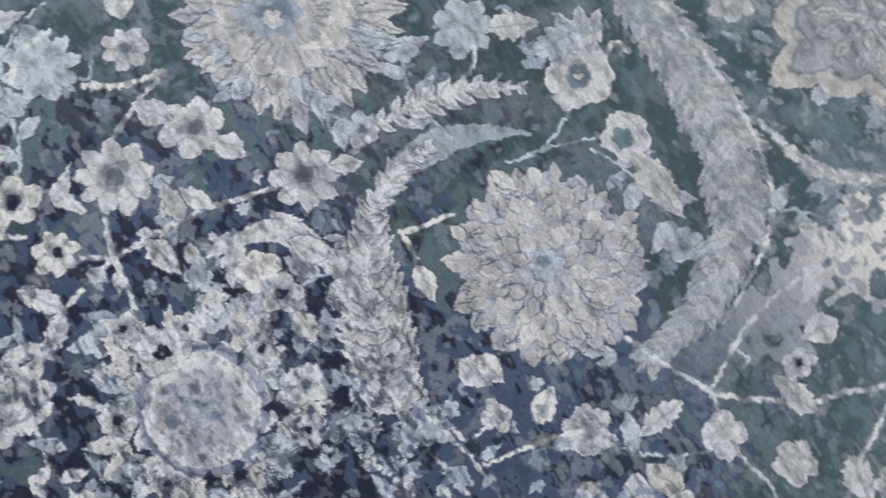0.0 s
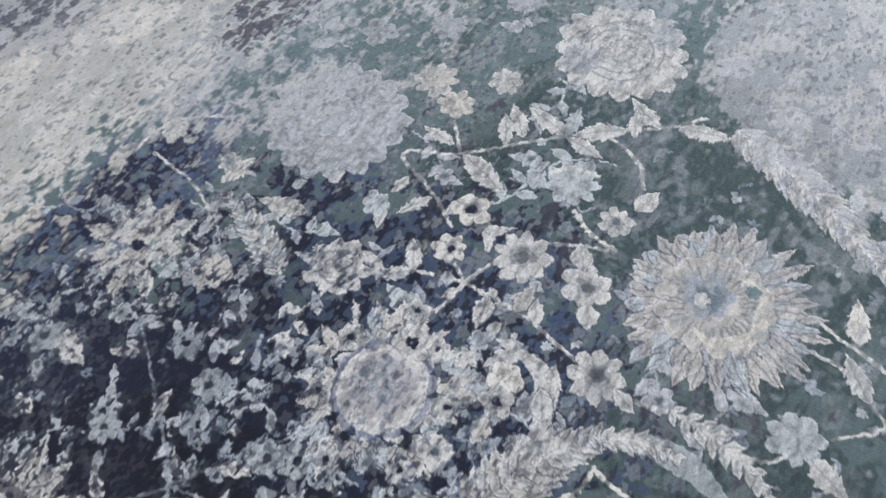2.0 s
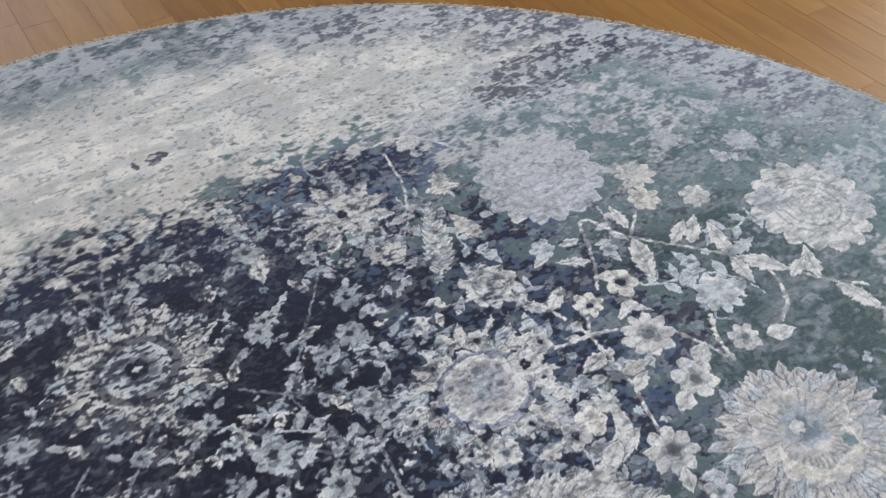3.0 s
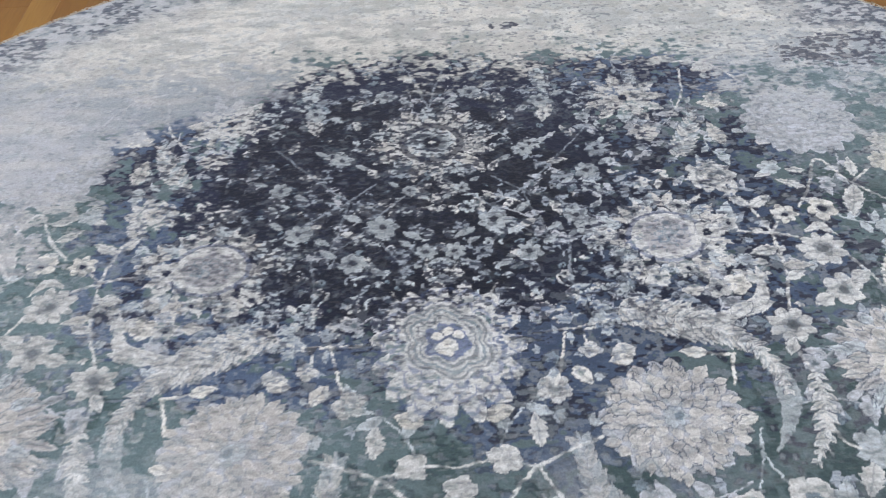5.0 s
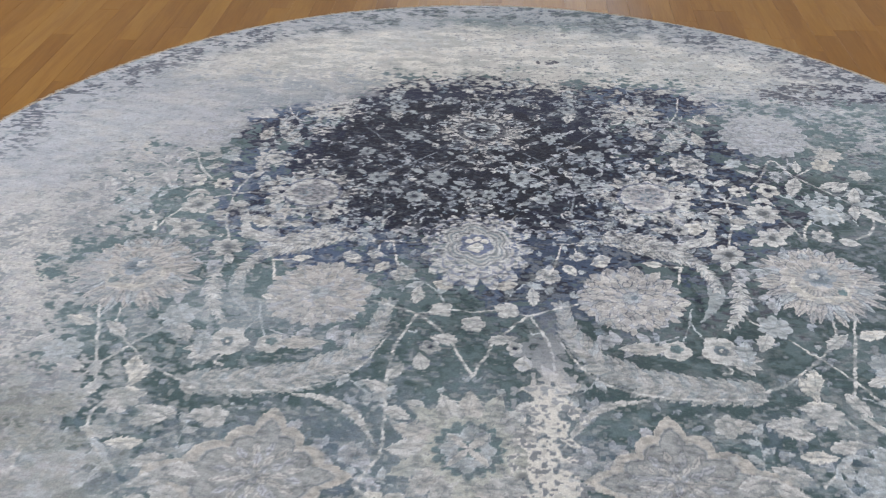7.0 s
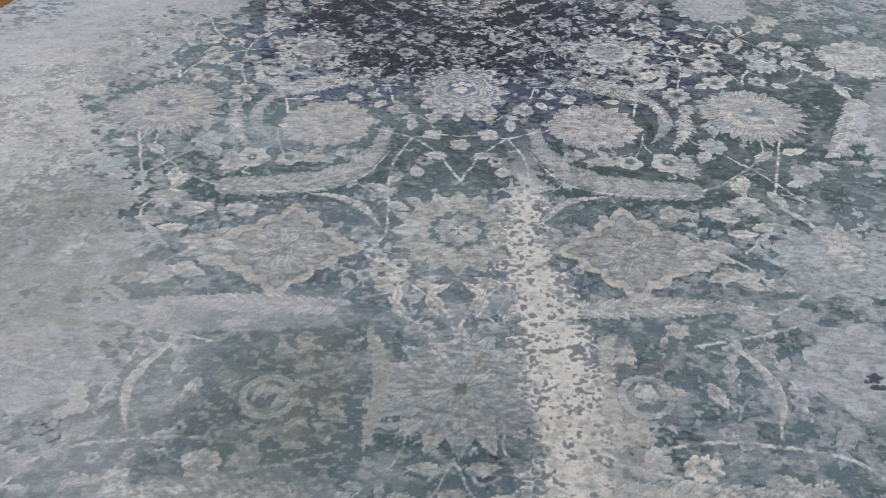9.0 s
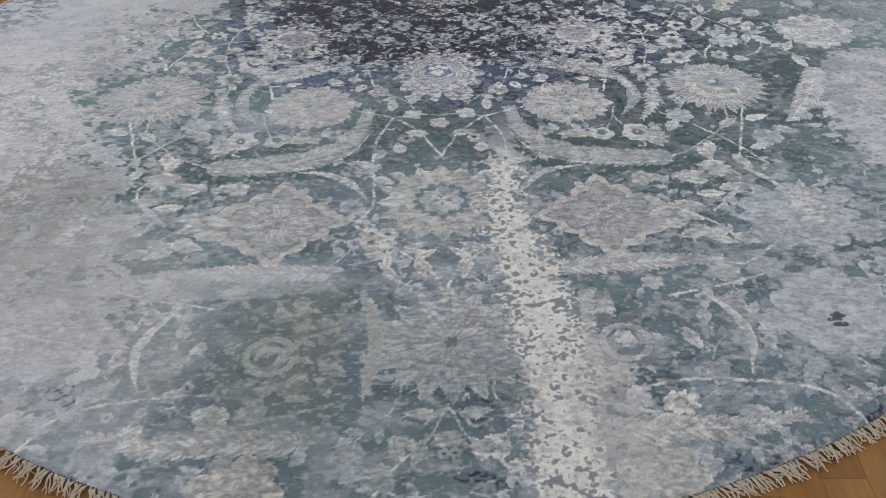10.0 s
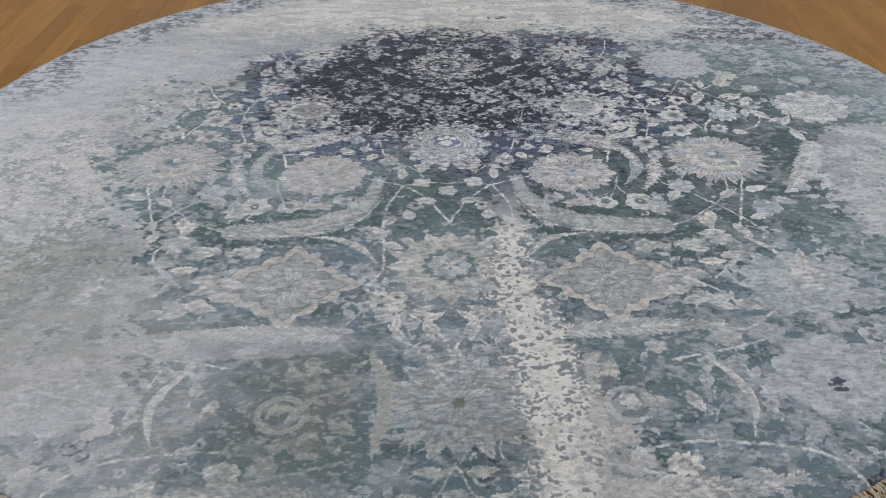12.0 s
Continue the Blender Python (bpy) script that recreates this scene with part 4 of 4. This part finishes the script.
# knots lost to the ground all over, in small flecks, most of all in the navy heart
heart = near(0.0, 0.5, 0.75, 0.6, 0.3)
heads = np.maximum.reduce([near(s * p, q, r, r, 0.25) for s in (1, -1) for p, q, r in ((0.495, 0.254, 0.1), (0.397, -0.222, 0.14), (0.89, -0.135, 0.18), (0.43, -0.82, 0.17), (0.92, 0.64, 0.13))])
gone = ramp(FLECK * 0.6 + KNOT * 0.4 + 0.055 * heart + 0.10 * near(-0.28, 0.46, 0.26, 0.26, 0.4) - 0.05 * near(0.5, 0.45, 0.35, 0.4), 0.57, 0.63) * (0.30 + 0.60 * heart) * (1 - 0.75 * heads)
dye = dye * (1 - gone[..., None]) + field * gone[..., None]
dye = dye * (1 - 0.18 * ramp(FLECK * 0.5 + SPOT * 0.5, 0.55, 0.65))[..., None]
worn = 0.28 * ramp(-GQ, 0.25, 0.6) * ramp(BLOT * 0.5 + FLECK * 0.3 + SPOT * 0.2, 0.50, 0.58) * (1 - 0.7 * heads)
dye = dye * (1 - worn[..., None]) + (field * 0.7 + np.asarray(COOL) * 0.3) * worn[..., None]
# the vines, rosette and lotus of the heart stay clear of the wear
HEART_VINES = [
    ((0, 0.535), (0.06, 0.465), (0.12, 0.40), (0.17, 0.335)),
    ((0.12, 0.40), (0.20, 0.448), (0.266, 0.52), (0.38, 0.66)),
    ((0.137, 0.504), (0.20, 0.448), (0.27, 0.396), (0.36, 0.33)),
    ((0.20, 0.448), (0.22, 0.35), (0.245, 0.255)),
    ((0, 0.28), (0.07, 0.22), (0.13, 0.30)),
    ((0.17, 0.335), (0.25, 0.27), (0.36, 0.28)),
    ((0, 0.79), (0.02, 0.88), (0.045, 0.97)),
    ((0.28, 0.26), (0.27, 0.16), (0.285, 0.06), (0.33, -0.02)),
]
for s in (1, -1):
    for vine in HEART_VINES:
        stroke([(s * p, q) for p, q in vine], 0.0034, MIST, amount=0.75)
    for p, q, r in ((0.125, 0.35, 0.046), (0.31, 0.345, 0.036), (0.22, 0.60, 0.034), (0.36, 0.50, 0.034), (0.06, 0.47, 0.024), (0.19, 0.24, 0.036), (0.29, 0.80, 0.036), (0.11, 0.86, 0.036), (0.03, 0.26, 0.03)):
        small_flower(s * p, q, r * 0.85, 7, (COOL, PALE)[int(r * 1000) % 2], NAVY, 0.8)
        leaf(s * (p + r), q + 0.02, 35 if s > 0 else 145, r * 1.2, r * 0.26, COOL, None, 0.8)
        leaf(s * (p - r), q - 0.02, 215 if s > 0 else -35, r * 1.2, r * 0.26, COOL, None, 0.8)
annulus(0, 0.65, 0.066, 0.010, NAVY, amount=0.7, lift=0)
blossom(0, 0.65, 0.020, 6, 0.2, INK, lift=0)
blossom(0, 0.65, 0.008, 4, 0.2, PALE)
shield(0, 0.0)
# single knots lost or bleached, in small blocks
PRICK = cloud(0.011, 0.006)
lost = ramp(PRICK * 0.6 + KNOT * 0.4, 0.60, 0.66) * (0.15 * KEPT + 0.50 * heart)
dye = dye * (1 - lost[..., None]) + (field * 0.75 + np.asarray(GAP) * 0.1) * lost[..., None]
# broken outlines: fine dark lines where the shapes of the pile meet
lines = np.zeros((SIDE, SIDE))
for cell, width in ((0.016, 0.055), (0.024, 0.045), (0.011, 0.07)):
    lines = np.maximum(lines, 1 - ramp(np.abs(cloud(cell, cell * 0.9) - 0.5), width * 0.35, width))
lines *= ramp(BLOT * 0.5 + SPOT * 0.5, 0.44, 0.52)
raised = ramp(pile_height, 0.4, 0.9)
dye = dye * (1 - (0.5 * KEPT * lines * raised)[..., None]) + (field * 0.6 + np.asarray(DUSK) * 0.4) * (0.5 * KEPT * lines * raised)[..., None]
dye = dye * (1 + 0.22 * raised * ramp(SPOT * 0.5 + FLECK * 0.5, 0.52, 0.40) - 0.10 * raised)[..., None]
# silver fade along one side and over the other's shoulder
left = ramp(-GP + 0.10 * np.sin(GQ * 3.0) + 0.16 * ramp(-GQ, 0.1, 0.6) * (1 - ramp(-GQ, 1.05, 1.35)) + (PATCH - 0.5) * 0.5 + (SPOT - 0.5) * 0.30 + (FLECK - 0.5) * 0.15, 1.0, 1.06) * (1 - ramp(GQ, 0.85, 1.1)) * (0.78 + 0.22 * ramp(SPOT, 0.44, 0.5))
ASH = lin(178, 178, 185)
wash(ASH, 0.78 * left)
wash(WARM, 0.4 * left * ramp(BLOT * 0.5 + FLECK * 0.5, 0.46, 0.52))
wash(SLATE, 0.55 * left * ramp(SPOT * 0.35 + FLECK * 0.4 + STREAK * 0.25, 0.54, 0.57))
wash(PALE, 0.55 * left * ramp(FLECK * 0.55 + BLOT * 0.45, 0.55, 0.58))
right = near(1.52, -0.36, 0.32, 0.42, 0.35) + 0.62 * near(1.0, 1.10, 0.6, 0.20, 0.4) + 0.46 * near(1.1, 0.8, 0.42, 0.32, 0.5) + 0.45 * near(-0.85, 0.85, 0.25, 0.2, 0.4)
right = right + 0.62 * near(1.42, -0.18, 0.20, 0.26, 0.5)
faded = ramp(right + (PATCH - 0.5) * 0.8 + (SPOT - 0.5) * 0.7 + (FLECK - 0.5) * 0.5, 0.42, 0.66)
wash(SILVER, 0.70 * faded)
wash(PALE, 0.6 * faded * ramp(BLOT * 0.5 + FLECK * 0.5, 0.52, 0.6))
flecks = ramp(KNOT * 0.35 + SPOT * 0.65, 0.50, 0.57)
outer = near(-1.38, -0.35, 0.32, 0.6, 0.4)
wash(WHITE, 0.62 * flecks * ramp(outer + (PATCH - 0.5), 0.35, 0.7))
wash(OLIVE, 0.5 * ramp(near(-1.15, -0.85, 0.4, 0.4) + (BLOT - 0.5) * 1.4, 0.55, 0.95))
# silver over the shoulder of the faded side
shoulder = ramp(GQ - 0.76 - 1.14 * (GP + 0.78) + (PATCH - 0.5) * 0.5 + (SPOT - 0.5) * 0.35 + (FLECK - 0.5) * 0.2 + 0.5 * near(-0.72, 0.98, 0.45, 0.16, 0.5), -0.06, 0.14)
wash(SILVER, 0.72 * shoulder)
wash(WARM, 0.45 * shoulder * ramp(cloud(0.12, 0.05, 2), 0.5, 0.65))
wash(MIST, 0.35 * shoulder * ramp(cloud(0.10, 0.03, 2), 0.55, 0.68))
# whitish band across the far side, with grey holes
band = ramp(GQ + (BLOT - 0.5) * 0.16 + (SPOT - 0.5) * 0.30 + (FLECK - 0.5) * 0.2 + 0.04 * GP, 0.97, 1.07) * (1 - ramp(GQ + (BLOT - 0.5) * 0.1 + 0.12 * np.abs(GP), 1.46, 1.58))
grit = ramp(cloud(0.10, 0.035, 3) * 0.7 + SPOT * 0.2 + FLECK * 0.1, 0.41, 0.57)
wash(lin(189, 190, 189), 0.94 * band)
wash(WHITE, 0.9 * band * grit * ramp(BROAD + 0.35 - 0.15 * np.abs(GP), 0.4, 0.6))
wash(WARM, 0.6 * band * ramp(BLOT, 0.56, 0.66))
# streak of bleach down the lower middle
middle, half = 0.185 - 0.03 * GQ * (GQ < -0.9) + 0.03 * ramp(-GQ, 0.9, 1.2), 0.045 + 0.03 * ramp(-GQ, 0.55, 1.2)
bleach = (1 - ramp(np.abs(GX - middle) + (SPOT - 0.5) * 0.13 + (BLOT - 0.5) * 0.05, half * 0.85, half * 1.1)) * ramp(-GQ + (PATCH - 0.5) * 0.2, 0.20, 0.50)
wash(SILVER, 0.8 * bleach)
wash(WHITE, bleach * ramp(-GQ, 0.45, 0.6) * ramp(KNOT * 0.3 + SPOT * 0.7, 0.37, 0.43))
wash(DUSK, 0.8 * bleach * (1 - ramp(KNOT * 0.35 + SPOT * 0.65, 0.36, 0.40)) * ramp(-GQ, 0.5, 0.7))
wash(WARM, 0.5 * ramp(near(0.33, -1.5, 0.08, 0.26, 0.5) + (SPOT - 0.5) * 1.6, 0.6, 0.7))
# olive stain, slate fade along the lower left and pale drifts
wash(OLIVE, 0.40 * ramp(GX + (SPOT - 0.5) * 0.1, -0.56, -0.40) * (1 - ramp(GX + (SPOT - 0.5) * 0.12, -0.235, -0.17)) * ramp(-GQ + (SPOT - 0.5) * 0.03, 1.09, 1.11) * (1 - ramp(-GQ, 1.45, 1.6)))
wash(DUSK, 0.6 * (1 - ramp(np.abs(GQ + 1.10 + 0.01 * np.sin(GP * 9)), 0.002, 0.005)) * ramp(GP, -0.75, -0.6) * (1 - ramp(GP, -0.3, -0.2)) * ramp(SPOT, 0.4, 0.5))
wash(SILVER, 0.5 * ramp(near(-0.55, -1.06, 0.36, 0.06, 0.4) + (SPOT - 0.5) * 0.5, 0.35, 0.75))
wash(DEEP, 0.30 * ramp(near(-0.22, -1.42, 0.40, 0.30, 0.5) + (SPOT - 0.5) * 1.2 + (FLECK - 0.5) * 1.0 + (PATCH - 0.5) * 0.5, 0.32, 0.62))
wash(PALE, 0.25 * ramp(near(-0.85, -1.2, 0.3, 0.4) + (PATCH - 0.5) * 1.0, 0.3, 0.7))
wash(COOL, 0.34 * (1 - 0.9 * near(-0.18, -0.68, 0.48, 0.42, 0.3)) * (1 - 0.8 * near(-0.25, -1.35, 0.5, 0.35, 0.4)) * ramp(BROAD + (SPOT - 0.5) * 1.2 - 0.5 * near(0, 0.5, 0.8, 0.6) - 0.25 * near(0.95, 0.1, 0.55, 0.75) - 0.15 * near(0, -0.6, 0.7, 0.35), 0.52, 0.60))
# what shows through the stain: the ring with its comma, the lattice column and the bowed leaf beside it
FADED = lin(168, 172, 168)
annulus(-0.387, -1.313, 0.072, 0.030, DEEP, squash=0.9, amount=0.45, lift=0.2)
annulus(-0.387, -1.313, 0.054, 0.015, FADED, amount=0.8)
stroke([(-0.42, -1.32), (-0.40, -1.29), (-0.365, -1.30), (-0.375, -1.335)], 0.009, FADED, taper=0.3, amount=0.8)
for k in range(11):
    for side in (1, -1):
        leaf(-0.318, -1.16 - 0.027 * k, -90 + side * 55, 0.034, 0.0085, (FADED, OLIVE)[k % 2], DUSK, 0.75)
for q, size in ((-1.20, 0.03), (-1.26, 0.036), (-1.33, 0.034), (-1.40, 0.03)):
    blossom(-0.258, q, size * 0.85, 5, 0.3, FADED, amount=0.4)
    blossom(-0.258, q, size * 0.5, 5, 0.3, DEEP, amount=0.5, lift=0.3)
stroke([(-0.195, -1.12), (-0.165, -1.20), (-0.158, -1.32), (-0.18, -1.45)], 0.020, FADED, taper=0.2, amount=0.75, saw=0.35, teeth=40)
stroke([(-0.135, -1.10), (-0.128, -1.16), (-0.125, -1.22)], 0.012, DEEP, taper=0.3, amount=0.6, lift=0.2)
# rim: streaky navy and teal where the band ends
edge = ramp(rim + (PATCH - 0.5) * 0.2, 1.50, 1.66) * ramp(GQ, 0.1, 0.7)
wash(SILVER, 0.75 * edge)
wash(SLATE, 0.6 * edge * ramp(SPOT * 0.6 + STREAK * 0.2 + FLECK * 0.2, 0.44, 0.60))
wash(NAVY, 0.65 * edge * ramp(STREAK * 0.25 + SPOT * 0.35 + FLECK * 0.4 + (BLOT - 0.5) * 0.5 + 0.06 * ramp(np.abs(GP), 0.7, 1.2), 0.585, 0.63))
wash(DEEP, 0.6 * edge * ramp(BLOT, 0.58, 0.7) * (1 - ramp(np.abs(GP), 0.5, 0.9)))
wash(NAVY, 0.9 * ramp(near(0.235, 1.185, 0.05, 0.026) * (0.8 + (SPOT - 0.5) * 1.5 + (FLECK - 0.5)), 0.5, 0.65))
wash(NAVY, 0.8 * ramp(near(1.2, 0.95, 0.28, 0.10) * (0.6 + (STREAK - 0.5) * 0.6 + (SPOT - 0.5) * 1.2 + (FLECK - 0.5) * 0.8), 0.5, 0.62))
wash(NAVY, 0.85 * ramp(near(0.9, -1.25, 0.025, 0.03) * (0.8 + (SPOT - 0.5) * 1.4 + (FLECK - 0.5)), 0.5, 0.65))
for bend in ((-0.85, -1.405, -0.84, -1.385, -0.815, -1.40), (-0.83, -1.395, -0.80, -1.375, -0.79, -1.40), (-0.845, -1.415, -0.82, -1.42, -0.80, -1.405), (-0.80, -1.44, -0.78, -1.43, -0.785, -1.415)):
    stroke([bend[0:2], bend[2:4], bend[4:6]], 0.0035, NAVY, amount=0.75, lift=0.6)
for p, q, r in ((-0.785, -1.305, 0.026), (-0.775, -1.345, 0.024), (-0.80, -1.36, 0.018), (-0.90, -1.47, 0.018)):
    blossom(p, q, r, 5, 0.25, PALE, turn=p * 9, amount=0.8)
# stray dark and pale knots all over
right_mid = near(0.55, 0.05, 0.75, 0.6, 0.4)
dye = blend(dye, GAP, 0.75 * KEPT * (1 - 0.75 * right_mid) * ramp(cloud(0.010, 0.006) * 0.6 + SPOT * 0.4, 0.64, 0.69))
dye = blend(dye, PALE, 0.30 * ramp(cloud(0.011, 0.007) * 0.6 + SPOT * 0.4, 0.64, 0.69) * (1 - 0.7 * heart) * (1 - 0.85 * right_mid))
# right of the middle: darker ground, brighter raised motifs; the heart's ground darker too
dye = dye * (1 + right_mid * (0.13 * raised - 0.24 * (1 - raised)) - 0.18 * heart * (1 - raised))[..., None]
# long weft streaks
dye = dye * (1 + 0.06 * (STREAK - 0.5) + 0.10 * (BROAD - 0.5))[..., None]
dye = np.clip(dye * np.array((0.985, 1.0, 1.008)), 0.004, 0.8)


def build_pile(parent):
    """The knotted pile: one sheet of knots, motifs standing proud of the ground."""
    angle = np.arctan2(GY - RUG_Y, GX - RUG_X)
    reach = rug_radius(angle) + 0.0015 * np.sin(angle * 7)
    inside = rim <= reach
    number = np.full((SIDE, SIDE), -1, int)
    number[inside] = np.arange(inside.sum())
    fall = np.clip((reach - rim) / 0.012, 0, 1)
    z = 0.003 + 0.0075 * np.sqrt(fall) + 0.0012 * pile_height + 0.0009 * (KNOT - 0.5) + 0.0012 * (PATCH - 0.5)
    co = np.stack([GX[inside], GY[inside], z[inside]], 1)
    quad = np.stack([number[:-1, :-1], number[:-1, 1:], number[1:, 1:], number[1:, :-1]], -1).reshape(-1, 4)
    quad = quad[(quad >= 0).all(1)]
    me = bpy.data.meshes.new("knotted_surface")
    me.vertices.add(len(co))
    me.vertices.foreach_set("co", co.ravel())
    me.loops.add(quad.size)
    me.loops.foreach_set("vertex_index", quad.ravel())
    me.polygons.add(len(quad))
    me.polygons.foreach_set("loop_start", np.arange(0, quad.size, 4))
    me.update()
    me.validate()
    tint = me.attributes.new("dye", "FLOAT_COLOR", "POINT")
    tint.data.foreach_set("color", np.concatenate([dye[inside], np.ones((len(co), 1))], 1).ravel())
    me.materials.append(PILE)
    ob = new("knotted_surface", me)
    ob.parent = parent
    return ob


rug = tagged(new("rug"), "large round distressed blue and silver floral rug with a cotton fringe", "rug")
rug.location = (0, 0, 0)
build_pile(rug)

# backing and bound edge
bm = bmesh.new()
N = 256
rings = []
for r, z in ((RUG_R - 0.03, 0.0005), (RUG_R, 0.0005), (RUG_R + 0.001, 0.0015), (RUG_R, 0.0026), (RUG_R - 0.012, 0.0028)):
    around = [2 * math.pi * k / N for k in range(N)]
    rings.append([bm.verts.new((RUG_X + (r - RUG_R + rug_radius(a)) * math.cos(a), RUG_Y + (r - RUG_R + rug_radius(a)) * math.sin(a), z)) for a in around])
for a, b in zip(rings[:-1], rings[1:]):
    for k in range(N):
        bm.faces.new((a[k], a[(k + 1) % N], b[(k + 1) % N], b[k]))
part("edge_binding", bm, BINDING, rug, "dark blue-grey overcast edge binding")


# fringe: knotted cotton tassels of a few twisted strands
def tassel_mesh(seed):
    """One tassel at the origin, lying outwards along +x."""
    r = random.Random(seed)
    bm = bmesh.new()
    for k in range(3):
        y, side, length = (k - 1) * 0.0042, r.uniform(-0.018, 0.018), r.uniform(0.030, 0.046)
        prev = None
        for i in range(6):
            f = i / 5
            c = Vector((f * length, y * (abs(f - 0.25) * 1.6 if f < 0.6 else 0.56) + side * f * f + 0.002 * math.sin(f * 7 + seed + k), 0.0035 + 0.004 * math.sin(math.pi * min(f * 1.2, 1)) * r.uniform(0.6, 1.2)))
            w = 0.0021 - 0.0008 * f + 0.0010 * (i == 1)
            ring = [bm.verts.new(c + Vector((0, w * math.cos(a), w * 0.8 * math.sin(a)))) for a in (0.5, 2.1, 3.7, 5.3)]
            if prev:
                for j in range(4):
                    bm.faces.new((prev[j], prev[(j + 1) % 4], ring[(j + 1) % 4], ring[j]))
            prev = ring
        bm.faces.new(prev)
    return mesh_of("tassel", bm, COTTON)


TASSELS = [tassel_mesh(k) for k in range(9)]
pick = random.Random(4)
rest = bmesh.new()
STEP_A = 0.0100 / RUG_R
count = int(2 * math.pi / STEP_A)
for k in range(count):
    a = k * STEP_A + pick.uniform(-0.2, 0.2) * STEP_A
    lean = pick.gauss(0, 0.3) + 0.35 * math.sin(a * 9)
    root = rug_radius(a) - 0.004
    where = Matrix.Translation((RUG_X + root * math.cos(a), RUG_Y + root * math.sin(a), 0)) @ Matrix.Rotation(a + lean, 4, "Z")
    size = pick.uniform(0.8, 1.15)
    # the camera passes nearest to the lower rim; the far rim's fringe is short and trodden
    if math.sin(a) < -0.80:
        ob = new("tassel", TASSELS[k % 9])
        ob.parent = rug
        ob.matrix_basis = where @ Matrix.Diagonal((size, 1, 1, 1))
    else:
        me = TASSELS[k % 9]
        short = 0.42 if math.sin(a) > 0.2 else 0.9
        base = len(rest.verts)
        vs = [rest.verts.new(where @ Vector((v.co.x * size * short, v.co.y, v.co.z))) for v in me.vertices]
        for f in me.polygons:
            rest.faces.new([vs[i] for i in f.vertices])
tagged(part("fringe", rest, COTTON, rug, "cream cotton fringe, short and trodden"), kind="stuff")

# ---- oak strips of the floor ----
STRIP, GAP = 0.09, 0.0004
LENGTHS = (0.42, 0.58, 0.74, 0.95)


def strip_mesh(length):
    """One strip with eased top edges, from the origin along +y."""
    bm = bmesh.new()
    w, e, h = STRIP - GAP, 0.0006, 0.010
    low = [bm.verts.new((x, y, -h)) for x, y in ((0, 0), (w, 0), (w, length - GAP), (0, length - GAP))]
    top = [bm.verts.new((x, y, -e)) for x, y in ((0, 0), (w, 0), (w, length - GAP), (0, length - GAP))]
    face = [bm.verts.new((x, y, 0)) for x, y in ((e, e), (w - e, e), (w - e, length - GAP - e), (e, length - GAP - e))]
    for a, b in ((low, top), (top, face)):
        for k in range(4):
            bm.faces.new((a[k], a[(k + 1) % 4], b[(k + 1) % 4], b[k]))
    bm.faces.new(face)
    return mesh_of("plank", bm, OAK)


STRIPS = [strip_mesh(l) for l in LENGTHS]
lay = random.Random(11)
rest = bmesh.new()
x, made = -ROOM_W, 0
while x < ROOM_W - STRIP / 2:
    y = ROOM_S - lay.uniform(0, 0.17)
    while y < ROOM_N:
        kind = lay.randrange(4)
        mid_x, mid_y = x + STRIP / 2, y + LENGTHS[kind] / 2
        away = math.hypot(mid_x - RUG_X, mid_y - RUG_Y)
        z = lay.uniform(-0.0004, 0.0)
        if 1.50 < away and ((0.2 < mid_y < 2.45 and abs(mid_x) < 2.3) or (mid_y < -0.9 and away < 2.0)) and made < 300:
            ob = new("plank", STRIPS[kind])
            ob.parent, ob.location = floor, (x, y, z)
            made += 1
        else:
            me = STRIPS[kind]
            fit_y = min(1.0, (ROOM_N + 0.17 - y) / LENGTHS[kind])
            vs = [rest.verts.new((v.co.x + x, v.co.y * fit_y + y, v.co.z + z)) for v in me.vertices]
            for f in me.polygons:
                rest.faces.new([vs[i] for i in f.vertices])
        y += LENGTHS[kind]
    x += STRIP
tagged(part("plank_field", rest, OAK, floor), kind="stuff")
